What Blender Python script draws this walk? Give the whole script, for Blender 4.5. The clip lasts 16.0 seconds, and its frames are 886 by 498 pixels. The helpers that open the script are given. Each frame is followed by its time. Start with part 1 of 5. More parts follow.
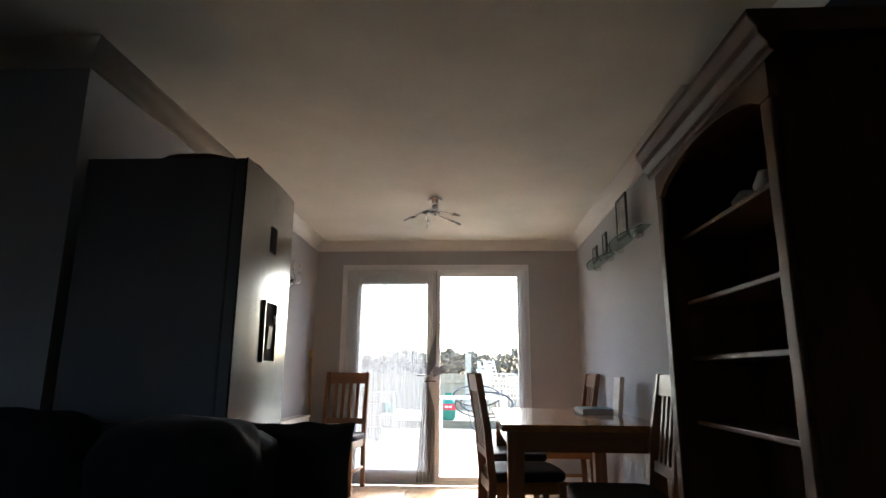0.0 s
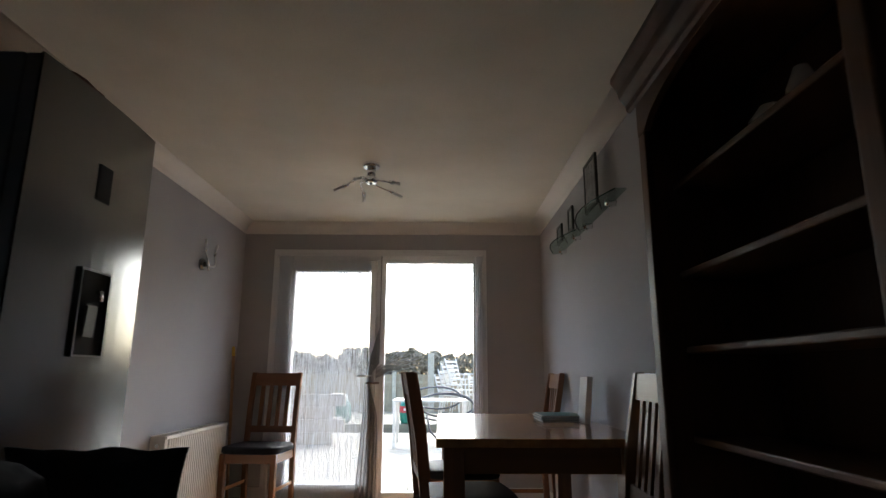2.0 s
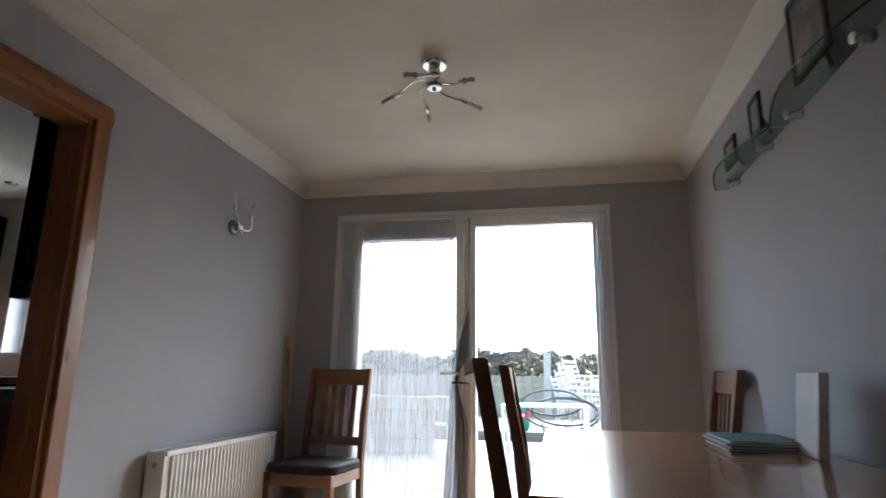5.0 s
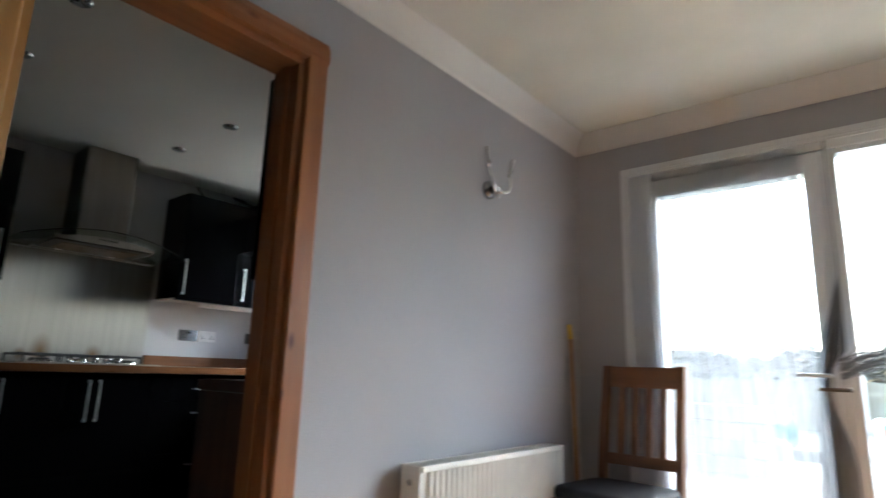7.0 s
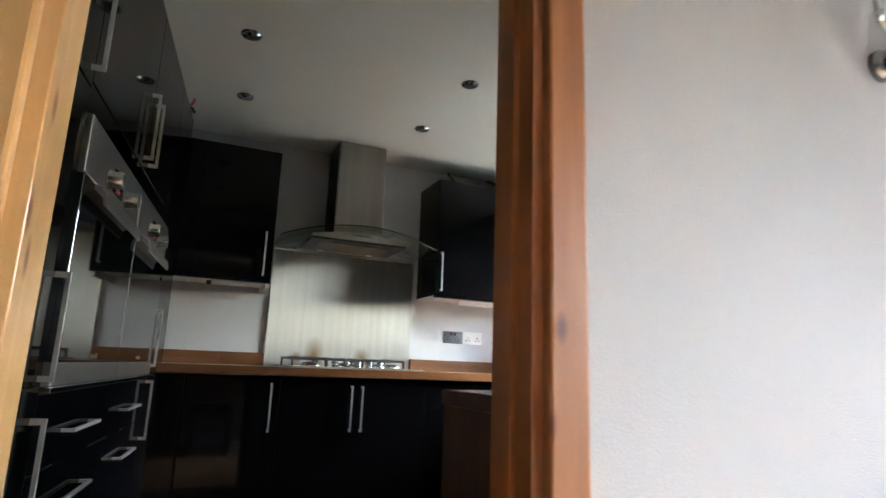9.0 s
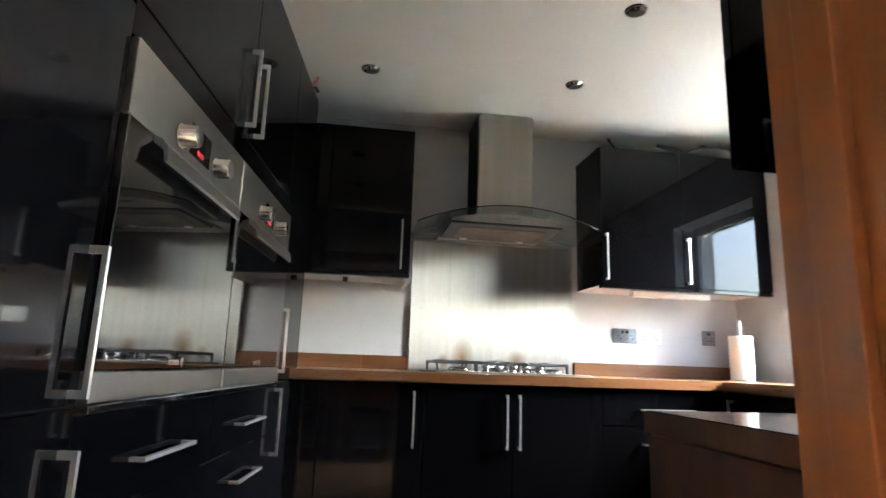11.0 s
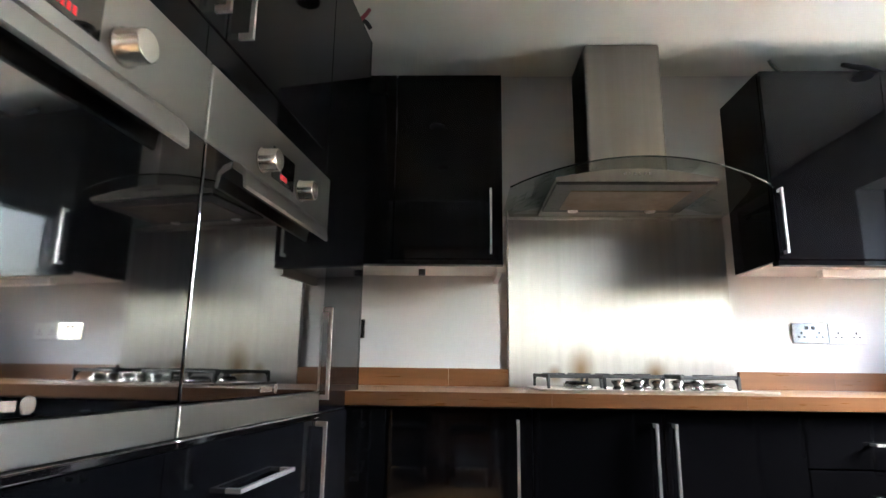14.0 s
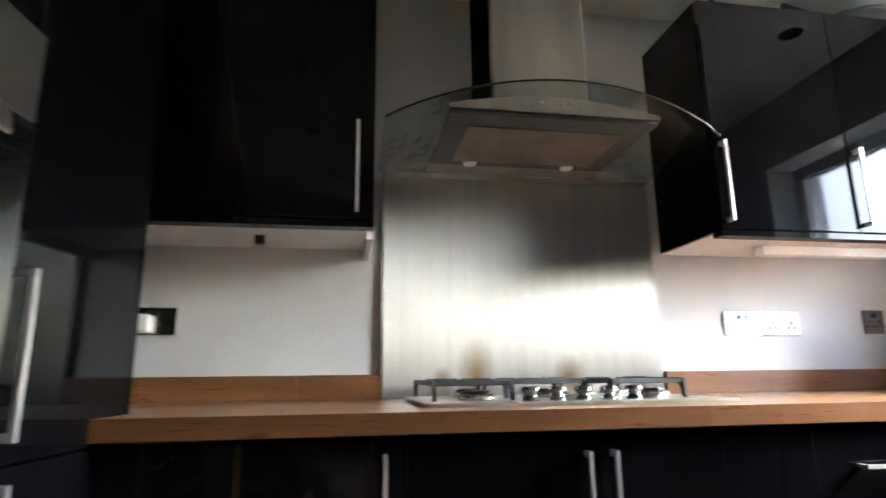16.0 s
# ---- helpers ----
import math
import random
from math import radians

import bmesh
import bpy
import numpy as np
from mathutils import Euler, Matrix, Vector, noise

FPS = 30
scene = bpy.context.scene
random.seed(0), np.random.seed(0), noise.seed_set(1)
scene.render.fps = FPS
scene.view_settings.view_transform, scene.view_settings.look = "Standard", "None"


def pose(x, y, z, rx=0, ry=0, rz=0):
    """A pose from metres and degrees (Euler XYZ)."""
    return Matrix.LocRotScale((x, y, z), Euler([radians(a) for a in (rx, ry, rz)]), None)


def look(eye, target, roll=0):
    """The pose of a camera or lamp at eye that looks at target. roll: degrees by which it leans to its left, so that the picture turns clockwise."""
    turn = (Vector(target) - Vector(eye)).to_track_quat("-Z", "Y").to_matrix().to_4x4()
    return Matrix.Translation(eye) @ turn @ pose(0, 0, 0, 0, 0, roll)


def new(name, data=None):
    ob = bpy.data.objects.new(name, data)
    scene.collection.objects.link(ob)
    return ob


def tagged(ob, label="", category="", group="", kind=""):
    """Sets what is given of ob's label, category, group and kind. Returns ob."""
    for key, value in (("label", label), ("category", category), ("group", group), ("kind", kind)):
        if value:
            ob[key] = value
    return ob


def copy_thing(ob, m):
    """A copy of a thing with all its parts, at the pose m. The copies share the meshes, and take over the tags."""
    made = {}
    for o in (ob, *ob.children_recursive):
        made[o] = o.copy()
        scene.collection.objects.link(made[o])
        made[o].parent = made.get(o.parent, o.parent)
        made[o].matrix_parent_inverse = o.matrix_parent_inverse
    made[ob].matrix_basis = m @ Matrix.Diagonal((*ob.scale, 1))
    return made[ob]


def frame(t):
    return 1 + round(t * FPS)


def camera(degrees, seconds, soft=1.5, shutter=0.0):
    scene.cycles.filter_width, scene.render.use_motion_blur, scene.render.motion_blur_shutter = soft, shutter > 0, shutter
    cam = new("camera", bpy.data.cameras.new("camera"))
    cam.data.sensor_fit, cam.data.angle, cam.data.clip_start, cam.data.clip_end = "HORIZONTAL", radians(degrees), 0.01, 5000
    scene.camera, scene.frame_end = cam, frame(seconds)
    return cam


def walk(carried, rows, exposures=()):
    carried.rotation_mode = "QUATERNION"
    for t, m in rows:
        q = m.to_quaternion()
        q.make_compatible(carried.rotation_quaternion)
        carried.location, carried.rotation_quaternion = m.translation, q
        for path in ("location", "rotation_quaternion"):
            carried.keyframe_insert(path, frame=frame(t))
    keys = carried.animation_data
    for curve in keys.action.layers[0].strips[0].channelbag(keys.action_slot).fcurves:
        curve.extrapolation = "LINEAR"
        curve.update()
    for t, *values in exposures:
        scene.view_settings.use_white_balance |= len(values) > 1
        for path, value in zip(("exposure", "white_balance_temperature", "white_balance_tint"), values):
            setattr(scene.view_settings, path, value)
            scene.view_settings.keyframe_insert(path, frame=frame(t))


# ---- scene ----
cam = camera(75.1, 16.0, 1.4, 0.5)
PATH = [
    (0, (0.126, 0.057, 1.005), (0.034, 2.01, 1.427), 0.4),
    (0.5, (0.171, 0.16, 1.003), (0.111, 2.112, 1.433), 0.3),
    (1, (0.256, 0.348, 1.002), (0.228, 2.302, 1.429), 0.1),
    (1.5, (0.297, 0.509, 0.987), (0.291, 2.462, 1.417), 0.0),
    (2, (0.301, 0.761, 1.0), (0.312, 2.715, 1.425), 0.2),
    (2.5, (0.296, 0.924, 0.997), (0.314, 2.878, 1.422), 0.1),
    (3, (0.324, 1.17, 0.996), (0.35, 3.124, 1.422), 0.1),
    (5.5, (0.353, 2.179, 0.963), (-0.179, 4.058, 1.394), 1.0),
    (6, (0.262, 2.375, 0.983), (-0.418, 4.206, 1.411), 1.3),
    (6.5, (0.152, 2.577, 0.967), (-0.751, 4.309, 1.397), 1.5),
    (7, (0.04, 2.765, 0.951), (-1.208, 4.271, 1.369), 1.8),
    (7.5, (-0.15, 2.925, 0.964), (-1.581, 4.261, 1.373), 2.1),
    (8, (-0.332, 3.062, 0.964), (-1.9, 4.235, 1.372), 2.1),
    (8.5, (-0.466, 3.198, 0.976), (-2.185, 4.14, 1.374), 1.9),
    (9, (-0.598, 3.24, 0.956), (-2.392, 4.028, 1.36), 2.1),
    (9.5, (-0.767, 3.245, 0.966), (-2.585, 3.975, 1.368), 2.2),
    (12, (-1.236, 3.459, 0.96), (-3.194, 3.53, 1.364), 1.5),
    (12.5, (-1.365, 3.471, 0.949), (-3.322, 3.528, 1.356), 1.3),
    (13, (-1.537, 3.494, 0.942), (-3.495, 3.494, 1.353), 0.9),
    (13.5, (-1.61, 3.495, 0.969), (-3.565, 3.443, 1.389), 0.8),
    (14, (-1.756, 3.474, 0.991), (-3.712, 3.42, 1.406), 0.7),
    (14.5, (-1.885, 3.47, 0.994), (-3.841, 3.453, 1.409), 0.5),
    (15, (-2.104, 3.515, 0.996), (-4.058, 3.553, 1.418), 0.0),
    (15.5, (-2.247, 3.546, 0.978), (-4.2, 3.628, 1.402), -0.1),
    (16, (-2.369, 3.571, 0.996), (-4.294, 3.896, 1.427), -0.7),
]
EXPOSURES = [(0, 3.3, 5800, 5), (1, 2.9, 5800, 5), (2, 2.5, 5750, 5), (3, 2.45, 5600, 5), (5.5, 3.05, 5300, 2), (7, 3.55, 5250, 0), (8, 4.35, 5350, 0), (9, 4.75, 5450, 0), (12, 5.8, 5550, 4), (14, 5.65, 5550, 4), (16, 5.3, 5550, 4)]
walk(cam, [(t, look(eye, target, roll)) for t, eye, target, roll in PATH], EXPOSURES)

# ---- light: bright overcast sky, sun veiled ----
world = bpy.data.worlds.new("overcast_sky")
scene.world = world
world.use_nodes = True
wn = world.node_tree.nodes
sky = wn.new("ShaderNodeTexSky")
sky.sky_type = "NISHITA"
sky.sun_disc = False
sky.sun_elevation = radians(41)
sky.sun_rotation = radians(14)
sky.dust_density = 4.0
sky.air_density = 1.0
wn["Background"].inputs["Strength"].default_value = 0.15
world.node_tree.links.new(sky.outputs[0], wn["Background"].inputs["Color"])
sun = new("sun", bpy.data.lights.new("sun", "SUN"))
sun.data.energy, sun.data.angle, sun.data.color = 1.0, radians(60), (1.0, 0.96, 0.9)
sun.matrix_world = look((2.0, 12, 9), (0, 4, 2.0))

# ---- materials ----
def mat(name, col, rough=0.5, metal=0.0, col2=None, scale=8.0, bump=0.0, bscale=60.0, stretch=(1, 1, 1), coat=0.0, detail=4.0, rvar=0.08, aniso=0.0, random_tint=0.0, grain=None, spec=0.5):
    m = bpy.data.materials.new(name)
    m.use_nodes = True
    nt = m.node_tree
    b = nt.nodes["Principled BSDF"]
    b.inputs["Metallic"].default_value = metal
    b.inputs["Coat Weight"].default_value = coat
    b.inputs["Specular IOR Level"].default_value = spec
    b.inputs["Anisotropic"].default_value = aniso
    if grain:
        along = nt.nodes.new("ShaderNodeCombineXYZ")
        for k in range(3):
            along.inputs[k].default_value = grain[k]
        nt.links.new(along.outputs[0], b.inputs["Tangent"])
    tc = nt.nodes.new("ShaderNodeTexCoord")
    mp = nt.nodes.new("ShaderNodeMapping")
    mp.inputs["Scale"].default_value = stretch
    nt.links.new(tc.outputs["Object"], mp.inputs["Vector"])
    nz = nt.nodes.new("ShaderNodeTexNoise")
    nz.inputs["Scale"].default_value = scale
    nz.inputs["Detail"].default_value = detail
    nt.links.new(mp.outputs[0], nz.inputs["Vector"])
    ramp = nt.nodes.new("ShaderNodeValToRGB")
    c2 = col2 or tuple(c * 0.88 for c in col)
    ramp.color_ramp.elements[0].position, ramp.color_ramp.elements[1].position = 0.35, 0.65
    ramp.color_ramp.elements[0].color, ramp.color_ramp.elements[1].color = (*col, 1), (*c2, 1)
    nt.links.new(nz.outputs["Fac"], ramp.inputs["Fac"])
    out = ramp.outputs[0]
    if random_tint:
        oi = nt.nodes.new("ShaderNodeObjectInfo")
        mr = nt.nodes.new("ShaderNodeMapRange")
        mr.inputs["To Min"].default_value, mr.inputs["To Max"].default_value = 1 - random_tint, 1 + random_tint
        nt.links.new(oi.outputs["Random"], mr.inputs["Value"])
        hsv = nt.nodes.new("ShaderNodeHueSaturation")
        nt.links.new(mr.outputs[0], hsv.inputs["Value"])
        nt.links.new(out, hsv.inputs["Color"])
        out = hsv.outputs[0]
    nt.links.new(out, b.inputs["Base Color"])
    n2 = nt.nodes.new("ShaderNodeTexNoise")
    n2.inputs["Scale"].default_value, n2.inputs["Detail"].default_value = bscale, 3.0
    nt.links.new(mp.outputs[0], n2.inputs["Vector"])
    r = nt.nodes.new("ShaderNodeMapRange")
    r.inputs["To Min"].default_value, r.inputs["To Max"].default_value = max(0.0, rough - rvar), min(1.0, rough + rvar)
    nt.links.new(n2.outputs["Fac"], r.inputs["Value"])
    nt.links.new(r.outputs[0], b.inputs["Roughness"])
    if bump:
        bp = nt.nodes.new("ShaderNodeBump")
        bp.inputs["Strength"].default_value, bp.inputs["Distance"].default_value = bump, 0.004
        nt.links.new(n2.outputs["Fac"], bp.inputs["Height"])
        nt.links.new(bp.outputs[0], b.inputs["Normal"])
    return m


def wood(name, c1, c2, axis="z", rough=0.4, coat=0.0, knots=False, fine=1.0, random_tint=0.0, relief=0.12):
    """Grain stretched along one axis, with broad bands, fine pores and optional knots."""
    st = {"x": (0.7, 9, 9), "y": (9, 0.7, 9), "z": (9, 9, 0.7)}[axis]
    m = mat(name, c1, rough, 0, c2, 2.2 * fine, relief, 14 * fine, st, coat, 6.0, 0.08, 0, random_tint)
    if knots:
        nt = m.node_tree
        b = nt.nodes["Principled BSDF"]
        src = b.inputs["Base Color"].links[0].from_socket
        tc = nt.nodes.new("ShaderNodeTexCoord")
        mp = nt.nodes.new("ShaderNodeMapping")
        mp.inputs["Scale"].default_value = {"x": (0.45, 1, 1), "y": (1, 0.45, 1), "z": (1, 1, 0.45)}[axis]
        vo = nt.nodes.new("ShaderNodeTexVoronoi")
        vo.inputs["Scale"].default_value = 11.0
        ra = nt.nodes.new("ShaderNodeValToRGB")
        ra.color_ramp.elements[0].color, ra.color_ramp.elements[0].position = (0.33, 0.15, 0.09, 1), 0.05
        ra.color_ramp.elements[1].color, ra.color_ramp.elements[1].position = (1, 1, 1, 1), 0.16
        mx = nt.nodes.new("ShaderNodeMix")
        mx.data_type, mx.blend_type = "RGBA", "MULTIPLY"
        mx.inputs["Factor"].default_value = 1.0
        nt.links.new(tc.outputs["Object"], mp.inputs["Vector"])
        nt.links.new(mp.outputs[0], vo.inputs["Vector"])
        nt.links.new(vo.outputs["Distance"], ra.inputs["Fac"])
        nt.links.new(src, mx.inputs["A"])
        nt.links.new(ra.outputs[0], mx.inputs["B"])
        nt.links.new(mx.outputs["Result"], b.inputs["Base Color"])
    return m


def glassy(name, tint=(1, 1, 1), rough=0.0, ior=1.45, edge=0.8):
    """Thin clear sheet: see-through with a mirror gloss from Fresnel."""
    m = bpy.data.materials.new(name)
    m.use_nodes = True
    nt = m.node_tree
    nt.nodes.remove(nt.nodes["Principled BSDF"])
    tr = nt.nodes.new("ShaderNodeBsdfTransparent")
    tr.inputs[0].default_value = (*tint, 1)
    gl = nt.nodes.new("ShaderNodeBsdfGlossy")
    gl.inputs["Roughness"].default_value = rough
    lw = nt.nodes.new("ShaderNodeLayerWeight")
    lw.inputs["Blend"].default_value = 0.5
    pw = nt.nodes.new("ShaderNodeMath")
    pw.operation = "POWER"
    pw.inputs[1].default_value = 4.0
    fr = nt.nodes.new("ShaderNodeMath")
    fr.operation = "MULTIPLY_ADD"
    fr.inputs[1].default_value, fr.inputs[2].default_value = edge, (ior - 1) ** 2 / (ior + 1) ** 2
    nt.links.new(lw.outputs["Facing"], pw.inputs[0])
    nt.links.new(pw.outputs[0], fr.inputs[0])
    mx = nt.nodes.new("ShaderNodeMixShader")
    nt.links.new(fr.outputs[0], mx.inputs[0])
    nt.links.new(tr.outputs[0], mx.inputs[1])
    nt.links.new(gl.outputs[0], mx.inputs[2])
    nt.links.new(mx.outputs[0], nt.nodes["Material Output"].inputs["Surface"])
    return m


def glow(name, col, power):
    m = bpy.data.materials.new(name)
    m.use_nodes = True
    b = m.node_tree.nodes["Principled BSDF"]
    b.inputs["Base Color"].default_value = (*col, 1)
    b.inputs["Emission Color"].default_value = (*col, 1)
    b.inputs["Emission Strength"].default_value = power
    return m


GREY = mat("grey_lilac_wall_paint", (0.41, 0.405, 0.425), 0.75, 0, (0.385, 0.38, 0.40), 1.6, 0.25, 150)
DARKWALL = mat("charcoal_wall_paint", (0.06, 0.06, 0.065), 0.8, 0, (0.05, 0.05, 0.055), 2.0, 0.2, 120)
KWALL = mat("white_kitchen_wall_paint", (0.58, 0.578, 0.57), 0.65, 0, (0.55, 0.548, 0.54), 2.0, 0.2, 160)
CEIL = mat("cream_ceiling_paint", (0.70, 0.68, 0.605), 0.85, 0, (0.63, 0.61, 0.53), 2.2, 0.35, 90)
KCEIL = mat("white_ceiling_paint", (0.77, 0.765, 0.70), 0.8, 0, (0.74, 0.735, 0.67), 1.3, 0.25, 120)
COVE = mat("white_plaster_coving", (0.76, 0.745, 0.71), 0.75, 0, (0.71, 0.69, 0.65), 3.0, 0.15, 90)
PINE = wood("varnished_orange_pine", (0.30, 0.115, 0.035), (0.215, 0.076, 0.021), "z", 0.4, 0.2, True, relief=0.05)
PINE_Y = wood("varnished_orange_pine_along", (0.30, 0.115, 0.035), (0.215, 0.076, 0.021), "y", 0.4, 0.2, True, relief=0.05)
# same pine, daylight on the left jamb put into a paler colour
PINE_LIT = wood("daylit_yellow_pine", (0.54, 0.33, 0.135), (0.43, 0.235, 0.082), "z", 0.32, 0.5, True, relief=0.04)
PINE_DARK = wood("antique_pine", (0.11, 0.046, 0.017), (0.07, 0.028, 0.010), "z", 0.5, 0.0, True)
PINE_DARK_Y = wood("antique_pine_along", (0.11, 0.046, 0.017), (0.07, 0.028, 0.010), "y", 0.45, 0.0)
OAK = wood("honey_oak", (0.22, 0.098, 0.037), (0.155, 0.064, 0.023), "z", 0.45, 0.08)
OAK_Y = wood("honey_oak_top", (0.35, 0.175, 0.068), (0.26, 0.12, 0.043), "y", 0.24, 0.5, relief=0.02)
OAK_X = wood("honey_oak_across", (0.22, 0.098, 0.037), (0.155, 0.064, 0.023), "x", 0.45, 0.08)
STAVE = wood("oiled_block_worktop", (0.20, 0.09, 0.035), (0.135, 0.058, 0.021), "y", 0.3, 0.2, False, 1.0, 0.22)
STAVE_X = wood("oiled_block_worktop_across", (0.20, 0.09, 0.035), (0.135, 0.058, 0.021), "x", 0.3, 0.2, False, 1.0, 0.22)
WALNUT_TOP = wood("walnut_worktop", (0.105, 0.045, 0.022), (0.055, 0.022, 0.012), "y", 0.22, 0.3)
WALNUT = wood("walnut_end_panel", (0.105, 0.045, 0.022), (0.055, 0.022, 0.012), "z", 0.4, 0.1)
LAM = wood("pale_laminate", (0.46, 0.30, 0.17), (0.36, 0.22, 0.115), "y", 0.32, 0.2, False, 1.0, 0.1)
BLACK = mat("black_high_gloss", (0.0025, 0.0025, 0.0032), 0.045, 0, (0.0033, 0.0033, 0.0042), 3, 0.0, 12, rvar=0.012, spec=0.18)
BLACK_IN = mat("black_carcass", (0.012, 0.012, 0.012), 0.45)
PELMET = mat("grey_cabinet_underside", (0.62, 0.60, 0.57), 0.5)
CHROME = mat("polished_chrome", (0.86, 0.86, 0.86), 0.09, 1.0, (0.82, 0.82, 0.83), 20, rvar=0.03)
PLATE = mat("dulled_chrome_plate", (0.42, 0.42, 0.43), 0.16, 1.0, (0.34, 0.34, 0.35), 30, rvar=0.05)
HANDLE = mat("satin_chrome_handle", (0.90, 0.89, 0.87), 0.40, 1.0, (0.84, 0.83, 0.81), 20, rvar=0.03)
SATIN = mat("satin_nickel", (0.80, 0.78, 0.74), 0.24, 1.0, (0.74, 0.72, 0.68), 20, rvar=0.05)
STEEL = mat("brushed_steel", (0.37, 0.355, 0.33), 0.34, 1.0, (0.35, 0.335, 0.31), 3, 0.0, 120, (1, 1, 1), 0, 2, 0.012, 0.5, grain=(0, 0, 1))
STEEL_Y = mat("brushed_steel_across", (0.42, 0.395, 0.355), 0.40, 1.0, (0.40, 0.375, 0.335), 3, 0.0, 120, (1, 1, 1), 0, 2, 0.012, 0.4, grain=(0, 1, 0))
FRIDGE = mat("silver_fridge_steel", (0.22, 0.22, 0.22), 0.2, 1.0, (0.205, 0.205, 0.205), 2, 0.0, 90, (1, 1, 1), 0, 3, 0.004, 0.2, grain=(0, 1, 0))
FSIDE = mat("dark_grey_fridge_side", (0.15, 0.148, 0.162), 0.5, 0, (0.135, 0.133, 0.147), 3, 0.1, 300)
BGLASS = mat("black_oven_glass", (0.004, 0.004, 0.0045), 0.03, 0, rvar=0.01, spec=0.8)
BGLASS.node_tree.nodes["Principled BSDF"].inputs["IOR"].default_value = 2.1
BPLASTIC = mat("black_plastic", (0.012, 0.012, 0.013), 0.35)
WPLASTIC = mat("white_plastic", (0.78, 0.77, 0.74), 0.35)
IRON = mat("cast_iron", (0.055, 0.055, 0.057), 0.42, 0, (0.035, 0.035, 0.037), 12, 0.3, 200)
UPVC = mat("white_upvc", (0.80, 0.81, 0.82), 0.3, 0, (0.77, 0.78, 0.79), 3)
RAD = mat("cream_white_radiator_enamel", (0.80, 0.78, 0.73), 0.32)
LEATHER = mat("black_leather", (0.009, 0.009, 0.012), 0.6, 0, (0.013, 0.013, 0.017), 20, 0.4, 220, spec=0.2)
CLOTH = mat("black_velour", (0.010, 0.010, 0.012), 0.95, 0, (0.017, 0.017, 0.019), 18, 0.5, 300)
def sheer(name, col, through_share):
    """Loose white threads: part of the light passes through, part scatters back."""
    m = mat(name, col, 0.85, 0, tuple(c * 0.9 for c in col), 60, 0.0, 260, (1, 1, 0.1))
    nt = m.node_tree
    tl = nt.nodes.new("ShaderNodeBsdfTranslucent")
    tl.inputs["Color"].default_value = (*col, 1)
    mx = nt.nodes.new("ShaderNodeMixShader")
    mx.inputs[0].default_value = through_share
    nt.links.new(nt.nodes["Principled BSDF"].outputs[0], mx.inputs[1])
    nt.links.new(tl.outputs[0], mx.inputs[2])
    nt.links.new(mx.outputs[0], nt.nodes["Material Output"].inputs["Surface"])
    return m


STRING = sheer("white_string", (0.78, 0.79, 0.81), 0.5)
# darker tone of the curtain string, for the middle bunch and its loose ends
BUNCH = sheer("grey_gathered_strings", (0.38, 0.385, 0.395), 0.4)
LACE = sheer("white_sheer_gather", (0.92, 0.93, 0.95), 0.9)
CLEAR = glassy("clear_glass")
GREENGLASS = glassy("green_edge_glass", (0.78, 0.85, 0.815), 0.02, 1.4, 0.2)
GREENEDGE = mat("dark_green_glass_edge", (0.02, 0.06, 0.045), 0.2)
HOODGLASS = glassy("smoked_hood_glass", (0.74, 0.80, 0.77), 0.02, 1.5)
FROST = sheer("frosted_lamp_glass", (0.66, 0.66, 0.65), 0.5)
LED = glow("red_led", (0.9, 0.01, 0.02), 0.0004)
UNDER = mat("dark_hood_frame", (0.028, 0.026, 0.024), 0.4, 0.0, (0.022, 0.021, 0.02), 6)
CHIM = mat("warm_brushed_chimney_steel", (0.33, 0.31, 0.275), 0.36, 1.0, (0.29, 0.27, 0.24), 3, 0.0, 40, (9, 9, 0.3), 0, 2, 0.03, 0.9, grain=(0, 1, 0))
GLASSEDGE = mat("dark_ground_glass_edge", (0.02, 0.026, 0.024), 0.25)
FILTER = mat("greasy_hood_filter", (0.22, 0.185, 0.14), 0.5, 0.5, (0.14, 0.095, 0.055), 5.0, 0.2, 40)
TAN = wood("bare_broom_handle", (0.36, 0.22, 0.11), (0.28, 0.16, 0.08), "z")
YELLOW = mat("yellow_plastic", (0.62, 0.42, 0.04), 0.4)
PAPER = mat("white_paper", (0.78, 0.78, 0.77), 0.85, 0, bump=0.3, bscale=120)
TEAL = mat("teal_card_cover", (0.06, 0.16, 0.17), 0.5)
PHOTO = mat("grey_photo_print", (0.10, 0.10, 0.11), 0.3, 0, (0.32, 0.32, 0.33), 9)
WICKER = mat("brown_woven_tray", (0.14, 0.055, 0.03), 0.6, 0, (0.09, 0.03, 0.018), 60, 0.5, 90)
PINK = mat("pink_plastic", (0.55, 0.12, 0.16), 0.4)
PATIO = mat("pale_patio_slab", (0.30, 0.275, 0.215), 0.8, 0, (0.245, 0.22, 0.17), 5, 0.3, 80, random_tint=0.08)
GROUND = mat("dull_lawn_ground", (0.12, 0.13, 0.055), 0.9, 0, (0.085, 0.10, 0.04), 6, 0.5, 80)
DECKM = wood("weathered_deck", (0.20, 0.18, 0.12), (0.14, 0.125, 0.085), "x", 0.7, 0, False, 1, 0.1)
FENCEM = wood("weathered_fence", (0.44, 0.355, 0.235), (0.35, 0.28, 0.18), "z", 0.8, 0, False, 1, 0.12)
LEAF = mat("dark_hedge_leaf", (0.19, 0.165, 0.115), 0.8, 0, (0.13, 0.12, 0.08), 3, random_tint=0.2)
TWIG = mat("grey_brown_twig", (0.12, 0.09, 0.065), 0.8)
STONE = mat("grey_stone_block", (0.34, 0.29, 0.22), 0.85, 0, (0.27, 0.225, 0.17), 9, 0.6, 60, random_tint=0.12)
